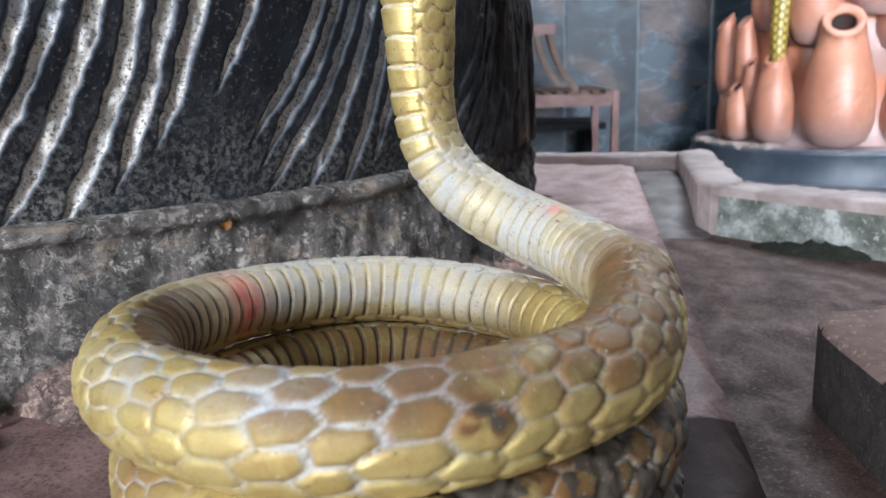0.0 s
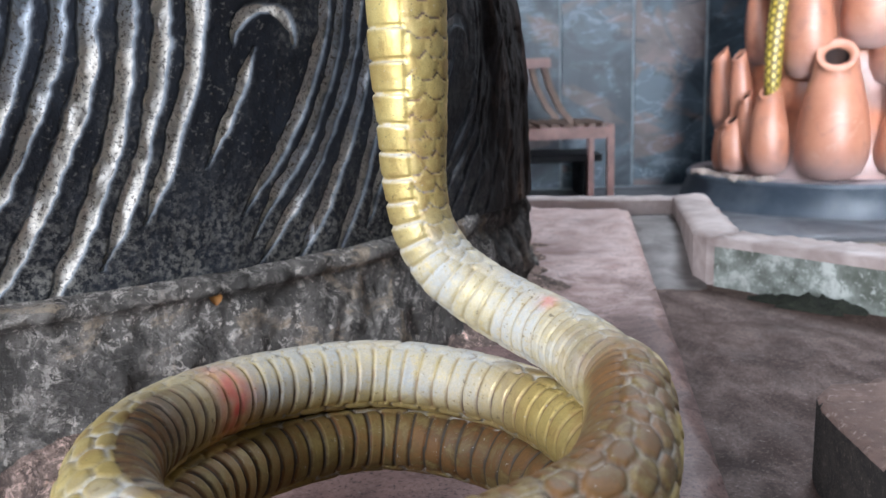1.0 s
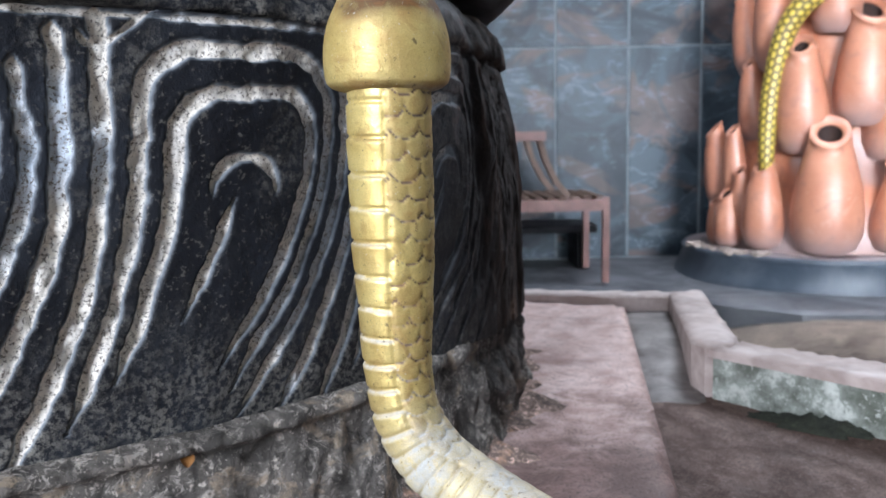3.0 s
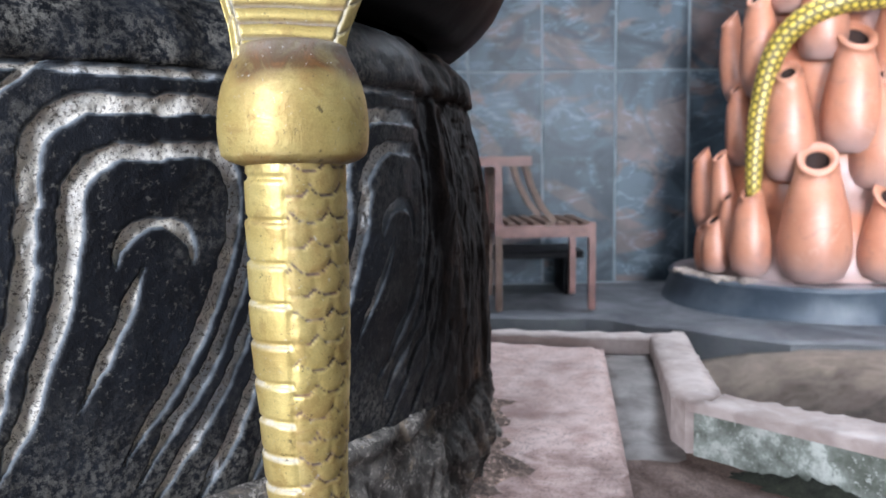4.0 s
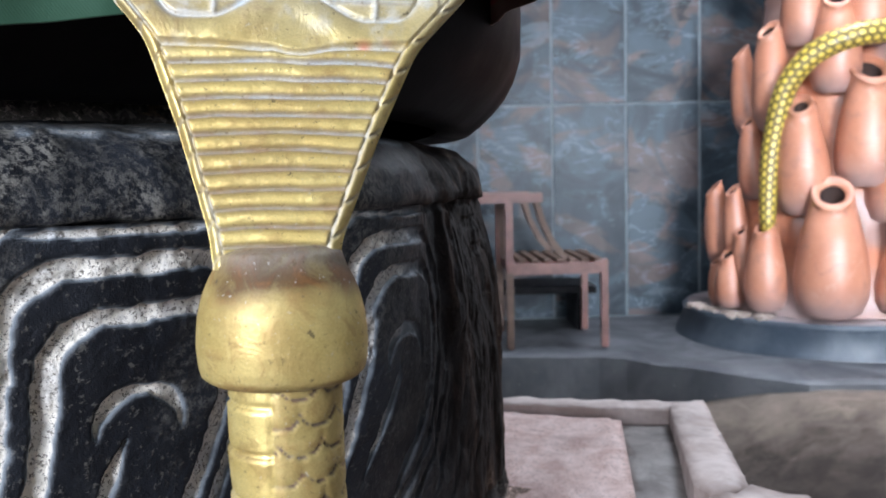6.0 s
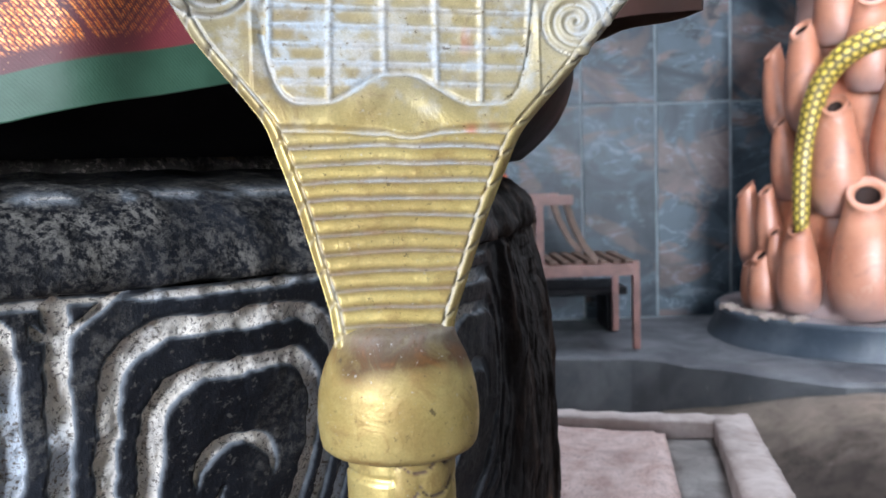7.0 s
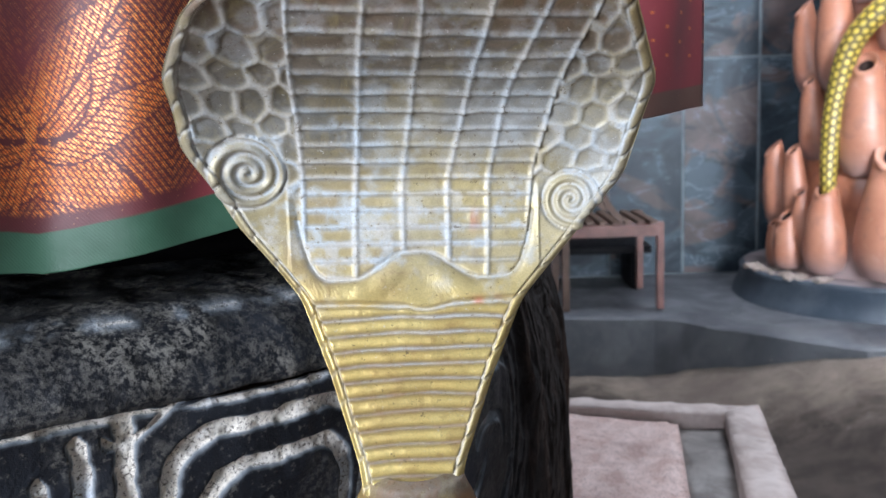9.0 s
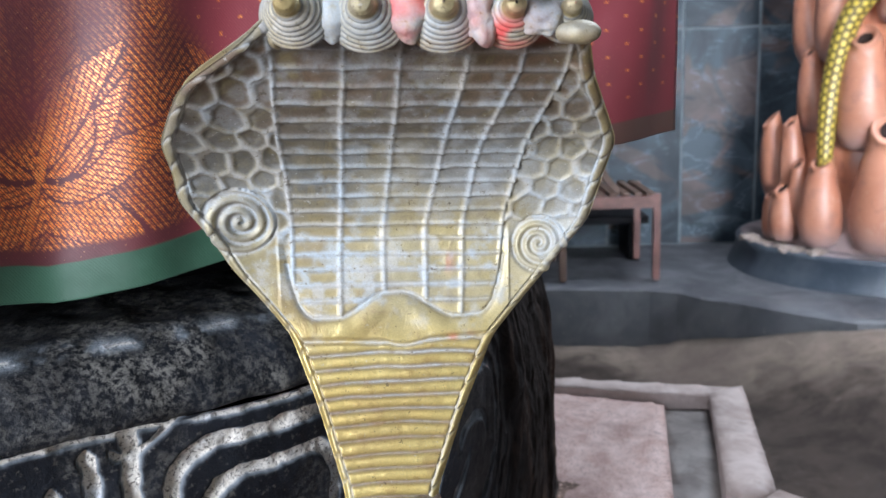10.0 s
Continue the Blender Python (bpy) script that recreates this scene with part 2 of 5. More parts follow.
def make_plinth(name, tint=(1.0, 1.0, 1.0)):
    """Weathered stone with sharp pale flakes, dark pits and dust."""
    k = Maker(name, 0.9)
    n0, n1, n2 = k.noise(16, 5, 0.6, 0.4), k.noise(55, 9, 0.74, 0.6), k.noise(160, 8, 0.78)
    n3, n4 = k.noise(420, 4, 0.7), k.noise(95, 9, 0.76, 0.9)

    def tone(v):
        return tuple(v * t for t in tint)
    c = k.mix(k.steps(n1, 0.36, 0.60), tone(0.055), tone(0.205))
    c = k.mix(k.steps(n0, 0.40, 0.62, 0, 0.7), c, tone(0.115))
    c = k.mix(k.steps(n4, 0.545, 0.575, 0, 0.85), c, tone(0.40))
    c = k.mix(k.math("MULTIPLY", k.steps(n2, 0.56, 0.59), k.steps(n0, 0.36, 0.56, 0.3, 1.0)), c, tone(0.58))
    c = k.mix(k.steps(n2, 0.36, 0.42, 0.8, 0), c, tone(0.022))
    c = k.mix(k.steps(n3, 0.62, 0.68, 0, 0.6), c, tone(0.55))
    n5 = k.noise(24, 5, 0.6, 0.7)
    c = k.mix(k.steps(n5, 0.50, 0.58, 0, 0.72), c, tone(0.045))
    c = k.mix(k.math("MULTIPLY", k.steps(n5, 0.42, 0.36), k.steps(n2, 0.45, 0.55, 0.25, 0.8)), c, (0.36 * tint[0], 0.31 * tint[1], 0.25 * tint[2]))
    # plinth flank darkened: soot, and shade put into the stone colour
    c = k.mix(k.math("MULTIPLY", k.attr("soot_shade"), 0.8), c, k.mix(k.steps(n1, 0.45, 0.6), (0.012, 0.009, 0.008), (0.085, 0.062, 0.052)))
    k.colour(c)
    height = k.math("ADD", k.math("MULTIPLY", n2, 0.35), k.math("MULTIPLY", n4, 0.6))
    k.bump(k.math("ADD", height, n1), 0.9, 0.010)
    return k.mat


def make_rough_stone(name, dark, mid, light, scale=1.0, rough=0.85, spots=0.62):
    k = Maker(name, rough)
    n1, n2, n3 = k.noise(34 * scale, 7, 0.72), k.noise(190 * scale, 4, 0.7), k.noise(7 * scale, 4, 0.6)
    c = k.mix(k.steps(n1, 0.32, 0.62), dark, mid)
    c = k.mix(k.steps(n3, 0.45, 0.7, 0, 0.7), c, dark)
    c = k.mix(k.steps(n1, spots, spots + 0.12), c, light)
    c = k.mix(k.steps(n2, 0.56, 0.68, 0, 0.8), c, light)
    c = k.mix(k.steps(n2, 0.22, 0.36, 0.6, 0), c, (0.02, 0.018, 0.016))
    k.colour(c)
    k.bump(n2, 0.6, 0.0025 / scale ** 0.5)
    k.bump(n1, 0.8, 0.010 / scale ** 0.5)
    return k.mat


def make_floor_stone(name, pale, mid, stain, scale=1.0, rough=0.5, streak=(1, 1, 1), near_tone=None, cast_shadow=None, slant=0.0):
    k = Maker(name, rough)
    k.b.inputs["Specular IOR Level"].default_value = 0.2 if near_tone else 0.5
    n1, n2, n3 = k.noise(22 * scale, 6, 0.65, 0.4, streak), k.noise(150 * scale, 4, 0.7), k.noise(5.5 * scale, 4, 0.6, 0.6)
    c = k.mix(k.steps(n1, 0.34, 0.66), mid, pale)
    c = k.mix(k.steps(n3, 0.46, 0.66, 0, 0.75), c, stain)
    if near_tone:
        # darker tone towards the near side, its edge broken up by noise
        near, far, dark = near_tone
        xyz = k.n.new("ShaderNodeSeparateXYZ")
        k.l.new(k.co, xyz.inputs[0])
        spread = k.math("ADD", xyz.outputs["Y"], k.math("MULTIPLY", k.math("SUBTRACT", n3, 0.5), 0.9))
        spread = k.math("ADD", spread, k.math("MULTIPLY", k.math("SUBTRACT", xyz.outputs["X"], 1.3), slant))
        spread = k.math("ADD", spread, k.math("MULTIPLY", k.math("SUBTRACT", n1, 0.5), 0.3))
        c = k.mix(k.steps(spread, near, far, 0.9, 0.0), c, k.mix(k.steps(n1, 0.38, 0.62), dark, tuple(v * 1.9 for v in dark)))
    c = k.mix(k.steps(n2, 0.64, 0.78, 0, 0.5), c, (0.5, 0.46, 0.43))
    c = k.mix(k.steps(n2, 0.22, 0.34, 0.5, 0), c, (0.05, 0.035, 0.03))
    if near_tone:
        n4 = k.noise(380, 5, 0.75)
        c = k.mix(k.steps(n4, 0.40, 0.46, 0.75, 0.0), c, (0.03, 0.02, 0.017))
        c = k.mix(k.steps(n4, 0.57, 0.62, 0.0, 0.28), c, (0.36, 0.29, 0.26))
    if cast_shadow:
        # sharp-edged shadow in front of the coil, painted into colour and gloss
        edge, x0, tone = cast_shadow
        shadow_mask = k.math("ADD", xyz.outputs["Y"], k.math("MULTIPLY", k.math("SUBTRACT", n1, 0.5), 0.035))
        shadow_mask = k.math("MULTIPLY", k.steps(shadow_mask, edge - 0.003, edge + 0.004, 1.0, 0.0), k.steps(xyz.outputs["X"], x0, x0 + 0.04))
        c = k.mix(k.math("MULTIPLY", shadow_mask, 0.93), c, tone)
        k.put(k.b.inputs["Specular IOR Level"], k.steps(shadow_mask, 0.0, 1.0, 0.2, 0.04))
    k.colour(c)
    k.rough(k.steps(n1, 0.3, 0.7, rough + 0.12, rough - 0.1))
    k.bump(n2, 0.22, 0.0015)
    k.bump(n1, 0.3, 0.004)
    return k.mat


def make_marble():
    """Polished slabs, each cut from its own place in the stone: slate blue with rust-brown clouds and white streaks."""
    k = Maker("grey_blue_wall_stone", 0.35)
    r = k.random()
    shift = k.n.new("ShaderNodeVectorMath")
    shift.operation = "ADD"
    cut = k.n.new("ShaderNodeCombineXYZ")
    for key, far in (("X", 37.0), ("Y", 11.0), ("Z", 23.0)):
        k.l.new(k.math("MULTIPLY", r, far), cut.inputs[key])
    k.l.new(k.co, shift.inputs[0]), k.l.new(cut.outputs[0], shift.inputs[1])
    k.co = shift.outputs[0]
    n1, n2, n3 = k.noise(3.0, 6, 0.58, 1.0), k.noise(1.7, 4, 0.55, 1.1, (1, 1, 1.5)), k.noise(60, 4, 0.6)
    n4, n5 = k.noise(1.5, 5, 0.6, 1.8, (1, 1, 2.6)), k.noise(2.4, 4, 0.6, 0.8, (1, 1, 2.0))
    c = k.mix(k.steps(n1, 0.34, 0.66), (0.014, 0.021, 0.028), (0.050, 0.069, 0.085))
    c = k.mix(k.steps(n2, 0.50, 0.58, 0, 0.8), c, k.mix(k.steps(n1, 0.35, 0.65), (0.060, 0.044, 0.042), (0.115, 0.080, 0.072)))
    c = k.mix(k.steps(n5, 0.40, 0.34, 0, 0.85), c, (0.016, 0.022, 0.026))
    vein = k.steps(k.math("ABSOLUTE", k.math("SUBTRACT", n4, 0.5)), 0.0, 0.022, 1.0, 0.0)
    c = k.mix(k.math("MULTIPLY", vein, k.steps(n1, 0.4, 0.6, 0.0, 0.40)), c, (0.18, 0.225, 0.26))
    c = k.mix(k.steps(n5, 0.62, 0.68, 0, 0.4), c, (0.13, 0.16, 0.18))
    k.colour(c)
    k.b.inputs["Specular IOR Level"].default_value = 0.25
    k.rough(k.steps(n3, 0.3, 0.7, 0.34, 0.5))
    k.bump(n3, 0.06, 0.002)
    return k.mat


def make_plain(name, a, b, rough=0.6, scale=8.0, metal=0.0, bump=0.15, grain=None):
    k = Maker(name, rough, metal)
    n1, n2 = k.noise(scale, 5, 0.65, 0.3, grain), k.noise(scale * 9, 4, 0.7)
    c = k.mix(k.steps(n1, 0.33, 0.68), a, b)
    c = k.mix(k.steps(n2, 0.62, 0.8, 0, 0.35), c, tuple(min(1, v * 1.6 + 0.03) for v in b))
    k.colour(c)
    k.rough(k.steps(n1, 0.3, 0.7, max(0.05, rough - 0.08), min(1, rough + 0.1)))
    k.bump(n2, bump, 0.002)
    return k.mat


def make_terracotta():
    k = Maker("terracotta_paint", 0.42)
    n1, n2 = k.noise(5, 5, 0.6), k.noise(55, 4, 0.7)
    c = k.mix(k.steps(n1, 0.35, 0.68), (0.44, 0.155, 0.078), (0.52, 0.220, 0.128))
    c = k.mix(k.steps(n2, 0.6, 0.8, 0, 0.4), c, (0.62, 0.40, 0.30))
    n3 = k.noise(11, 6, 0.65, 0.6)
    c = k.mix(k.steps(n3, 0.50, 0.64, 0, 0.55), c, (0.30, 0.115, 0.075))
    c = k.mix(k.steps(n3, 0.42, 0.34, 0, 0.45), c, (0.55, 0.31, 0.22))
    c = k.mix(k.attr("dust"), c, (0.30, 0.225, 0.215))
    k.colour(c)
    k.rough(k.steps(n1, 0.3, 0.7, 0.38, 0.52))
    k.put(k.b.inputs["Coat Weight"], 0.4)
    k.put(k.b.inputs["Coat Roughness"], 0.42)
    k.bump(n2, 0.12, 0.005)
    return k.mat


BRASS = make_brass()
BLACK = make_black_stone()
PLINTH = make_plinth("sooty_plinth_stone", (1.30, 1.17, 1.04))
MORTAR = make_plinth("crumbling_mortar", (1.85, 1.28, 1.05))
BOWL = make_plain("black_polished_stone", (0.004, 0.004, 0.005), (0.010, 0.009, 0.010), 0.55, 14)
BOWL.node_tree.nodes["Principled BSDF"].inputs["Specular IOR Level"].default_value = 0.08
# last entry: edge, start and tone of the shadow painted before the coil
PINK = make_floor_stone("pink_worn_slab", (0.74, 0.575, 0.54), (0.54, 0.365, 0.325), (0.27, 0.16, 0.14), rough=0.45, near_tone=(0.62, 0.98, (0.085, 0.045, 0.038)), cast_shadow=(0.395, 0.03, (0.018, 0.010, 0.009)))
BROWN = make_floor_stone("brown_worn_paving", (0.165, 0.106, 0.086), (0.088, 0.054, 0.044), (0.05, 0.028, 0.022), rough=0.72, streak=(1.6, 1, 1), near_tone=(0.30, 0.80, (0.034, 0.020, 0.016)))
GREYF = make_floor_stone("grey_channel_stone", (0.20, 0.175, 0.16), (0.115, 0.095, 0.088), (0.055, 0.042, 0.038), rough=0.6)
RIMTOP = make_floor_stone("pale_kerb_stone", (0.54, 0.45, 0.42), (0.40, 0.315, 0.285), (0.22, 0.16, 0.14), rough=0.6)
RIMSIDE = make_rough_stone("limewashed_kerb_face", (0.115, 0.125, 0.100), (0.38, 0.41, 0.365), (0.58, 0.60, 0.55), 0.8, spots=0.52)
DARKB = make_rough_stone("dark_block_side", (0.014, 0.010, 0.008), (0.045, 0.034, 0.027), (0.16, 0.125, 0.10), 2.2, spots=0.60)
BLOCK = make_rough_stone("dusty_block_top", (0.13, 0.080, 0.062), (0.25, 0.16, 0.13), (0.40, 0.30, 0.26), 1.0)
DARKF = make_floor_stone("dark_cement_floor", (0.115, 0.118, 0.127), (0.070, 0.074, 0.083), (0.030, 0.030, 0.035), 0.22, 0.55)
SANDF = make_floor_stone("sandy_cement_floor", (0.25, 0.20, 0.16), (0.17, 0.135, 0.11), (0.13, 0.10, 0.085), 0.35, 0.6, near_tone=(2.70, 3.15, (0.024, 0.018, 0.015)), slant=0.85)
MARBLE = make_marble()
GROUT = make_plain("pale_grout", (0.13, 0.155, 0.17), (0.09, 0.105, 0.115), 0.8, 12)
PLASTER = make_plain("grey_limewash", (0.34, 0.345, 0.35), (0.27, 0.275, 0.28), 0.85, 3)
DAIS = make_plain("slate_blue_paint", (0.035, 0.048, 0.065), (0.075, 0.09, 0.11), 0.45, 6)
DAISTOP = make_plain("dusty_mauve_cement", (0.30, 0.24, 0.24), (0.22, 0.18, 0.185), 0.7, 7)
TERRA = make_terracotta()
HOLE = make_plain("pot_inside_dark", (0.02, 0.008, 0.006), (0.035, 0.015, 0.01), 0.9, 20)
CHAIRP = make_plain("red_brown_paint", (0.175, 0.070, 0.052), (0.105, 0.043, 0.034), 0.45, 16)
CANE = make_plain("brown_wood_slat", (0.13, 0.075, 0.05), (0.075, 0.045, 0.032), 0.6, 20, grain=(1, 8, 1))
ORANGE = make_plain("orange_fabric", (0.55, 0.10, 0.03), (0.40, 0.07, 0.025), 0.8, 20)

# ---- the setting ----
def wall_box(name, x0, x1, y0, y1, z0, z1, mat, label):
    return tagged(shape(name, box_bm(x0, x1, y0, y1, z0, z1, 0.01), mat), label, "wall", kind="structure")


LOW = -0.43
# floor of the hall, one high step down, and the dusty low floor that ramps up to it beside the dais
tagged(shape("floor_hall", slab_mesh("floor_hall", [(-3.2, 3.88), (0.44, 3.83), (0.66, 3.81), (0.80, 3.775), (0.91, 3.715), (1.00, 3.635), (1.10, 3.535), (1.25, 3.385), (1.47, 3.20), (1.9, 3.16), (4.1, 3.0), (4.1, 4.9), (-3.2, 4.9)], LOW - 0.7, LOW, 0.3, 0.006, 0.01), DARKF), "dark grey cement floor of the hall, dusty", "floor", kind="structure")
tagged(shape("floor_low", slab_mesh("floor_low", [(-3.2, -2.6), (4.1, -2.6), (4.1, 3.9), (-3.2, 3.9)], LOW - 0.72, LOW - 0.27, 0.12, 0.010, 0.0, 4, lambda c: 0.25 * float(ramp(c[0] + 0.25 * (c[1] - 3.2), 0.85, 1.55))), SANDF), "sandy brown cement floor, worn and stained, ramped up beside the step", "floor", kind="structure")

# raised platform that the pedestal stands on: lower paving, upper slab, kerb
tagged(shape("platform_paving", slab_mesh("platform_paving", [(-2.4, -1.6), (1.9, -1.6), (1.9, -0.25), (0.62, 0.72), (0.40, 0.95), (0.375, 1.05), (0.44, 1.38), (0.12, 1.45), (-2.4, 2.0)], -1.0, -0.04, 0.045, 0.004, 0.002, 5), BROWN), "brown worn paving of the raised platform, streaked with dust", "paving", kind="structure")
tagged(shape("platform_slab", slab_mesh("platform_slab", [(-2.4, -1.55), (-0.20, -1.55), (0.06, 0.0), (0.119, 0.314), (0.2225, 0.863), (0.316, 1.365), (0.13, 1.425), (-2.4, 1.95)], -0.05, 0.0, 0.02, 0.0025, 0.006, 7), PINK), "worn pink stone slab, dusty and stained around the pedestal, shadow painted before the coil", "slab", kind="structure")

tagged(shape("channel_floor", slab_mesh("channel_floor", [(0.312, 1.362), (0.228, 0.93), (0.30, 0.90), (0.332, 1.03), (0.388, 1.360)], -0.06, -0.010, 0.02, 0.003, 0.001, 8, lambda c: -0.033 * float(ramp(c[1], 1.22, 0.97))), GREYF), "grey cement channel beside the pink slab", "channel", kind="structure")
kerb = thing("kerb", "low pale stone kerb with a limewashed, mossy face", "kerb", (0.32, 1.03, 0), kind="structure")


def kerb_run(outline, z1, seed, face=None):
    part("kerb_top", slab_mesh("kerb_top", outline, z1 - 0.012, z1, 0.016, 0.003, 0.006, seed), RIMTOP, kerb)
    cx = sum(p[0] for p in outline) / len(outline)
    cy = sum(p[1] for p in outline) / len(outline)
    inner = [(cx + (x - cx) * 0.985, cy + (y - cy) * 0.985) for x, y in outline]
    bm = bmesh.new()
    low = [bm.verts.new((x, y, -0.6)) for x, y in inner]
    mid = [bm.verts.new((x, y, z1 - 0.010)) for x, y in inner]
    n = len(inner)
    for i in range(n):
        bm.faces.new((low[i], low[(i + 1) % n], mid[(i + 1) % n], mid[i]))
    bmesh.ops.recalc_face_normals(bm, faces=bm.faces[:])
    part("kerb_face", bm, face or RIMSIDE, kerb, "" if face else "limewashed kerb face with green stains")


kerb_run([(0.125, 1.425), (0.318, 1.372), (0.386, 1.358), (0.450, 1.392), (0.14, 1.468)], 0.014, 11, RIMTOP)
kerb_run([(0.386, 1.356), (0.318, 1.035), (0.326, 1.008), (0.352, 1.005), (0.378, 1.030), (0.449, 1.390)], 0.020, 12, RIMTOP)
kerb_run([(0.353, 1.004), (0.328, 1.006), (0.455, 0.850), (0.72, 0.52), (1.30, -0.1), (1.45, 0.0), (0.83, 0.63), (0.50, 0.925), (0.380, 1.028)], 0.020, 13)

# walls that close the hall; unseen and added, except the north one
tagged(shape("floor_under", box_bm(-3.3, 4.2, -2.7, 5.0, -1.3, -1.15), DARKF), "dark cement ground under the hall", "floor", kind="structure")
wall_north = thing("wall_north", "hall wall clad in grey-blue polished stone panels", "wall", (0, 4.85, LOW), kind="structure")
part("wall_core", box_bm(-3.2, 4.1, 4.825, 5.0, -1.15, 3.2), GROUT, wall_north, "pale grout behind the panels")
wall_box("wall_west", -3.35, -3.2, -2.6, 5.0, -1.15, 3.2, PLASTER, "grey limewashed hall wall")
wall_box("wall_east", 4.1, 4.25, -2.6, 5.0, -1.15, 3.2, PLASTER, "grey limewashed hall wall")
wall_box("wall_south_west", -3.35, -2.5, -2.75, -2.6, -1.15, 3.2, PLASTER, "grey limewashed wall beside the doorway")
# the gap from here to the east piece is added for the fill lamp
wall_box("wall_south_middle", -0.9, 0.9, -2.75, -2.6, -1.15, 3.2, PLASTER, "unseen grey limewashed wall between doorway and added opening")
wall_box("wall_south_east", 2.6, 4.25, -2.75, -2.6, -1.15, 3.2, PLASTER, "unseen grey limewashed wall past the added opening")
wall_box("wall_south_sill", 0.902, 2.598, -2.75, -2.6, -1.15, 0.1, PLASTER, "unseen grey limewashed wall under the added opening")
wall_box("wall_south_head", 0.902, 2.598, -2.75, -2.6, 1.9, 3.2, PLASTER, "unseen grey limewashed wall over the added opening")
wall_box("wall_south_lintel", -2.498, -0.902, -2.75, -2.6, 2.55, 3.2, PLASTER, "grey limewashed wall over the doorway")
# unseen ceiling, added with a gap for the overhead lamp
roof = box_bm(-3.35, 0.75, -2.75, 5.0, 3.2, 3.35)
for x0, x1, y0, y1 in ((2.75, 4.25, -2.75, 5.0), (0.75, 2.75, -2.75, 2.45), (0.75, 2.75, 4.05, 5.0)):
    box_bm(x0, x1, y0, y1, 3.2, 3.35, bm=roof)
tagged(shape("ceiling", roof, PLASTER), "unseen grey stone ceiling of the hall with an added roof opening", "ceiling", kind="structure")

# ---- the round pedestal ----
CX, CY = -0.53, 1.007
START = -1.1


def flank(A):
    """1 on the weathered flank of the pedestal, where the carving has worn away."""
    A = np.mod(A + math.pi, 2 * math.pi) - math.pi
    return ramp(A, -0.64, -0.30) * (1 - ramp(A, 1.4, 2.2))


def turned(name, profile, a0, a1, steps, mat, parent, label="", rough=0.0, size=0.03, seed=0, close=True, worn=None):
    """A turned ring from (radius, height) pairs, finely cut and roughened."""
    zs = np.array([p[1] for p in profile], float)
    rs = np.array([p[0] for p in profile], float)
    ang = np.linspace(a0, a1, steps, endpoint=not close)
    w = flank(ang)[:, None] if worn else np.zeros((steps, 1))
    R = rs[None, :] * (1 - w) + (np.interp(zs, *worn)[None, :] * w if worn else 0)
    P = np.stack([CX + R * np.cos(ang)[:, None], CY + R * np.sin(ang)[:, None], np.broadcast_to(zs, (steps, len(zs)))], -1)
    if rough:
        d = fbm(P, size, seed, 4) * rough + w * (np.abs(fbm(P * np.array([1, 1, 0.6]), 0.045, seed + 9, 4)) * 0.016 - 0.006)
        P[..., 0] += d * np.cos(ang)[:, None]
        P[..., 1] += d * np.sin(ang)[:, None]
    me = mesh_from(name, P, grid_faces(steps, len(zs), close, False), True, {"soot_shade": w * ramp(zs, 0.02, 0.05)[None, :]} if worn else None)
    return part(name, me, mat, parent, label)


def dense(profile, step):
    out = []
    for (r0, z0), (r1, z1) in zip(profile[:-1], profile[1:]):
        n = max(1, int(math.hypot(r1 - r0, z1 - z0) / step))
        out += [(r0 + (r1 - r0) * i / n, z0 + (z1 - z0) * i / n) for i in range(n)]
    return out + [profile[-1]]


pedestal = thing("pedestal", "round black carved stone pedestal with whitened lotus petal grooves", "pedestal", (CX, CY, 0))
turned("plinth", dense([(0.632, -0.03), (0.629, 0.03), (0.621, 0.07), (0.617, 0.088), (0.624, 0.094), (0.622, 0.101), (0.612, 0.104)], 0.0035), -math.pi, math.pi, 2200, PLINTH, pedestal, "sooty rough plinth with flaking lime", 0.0042, 0.022, 21, worn=([-0.03, 0.02, 0.06, 0.105], [0.640, 0.632, 0.628, 0.622]))

# the carved drum: nested petal outlines, leaning as they go down
PETAL = 2 * math.pi * 0.624 / 20


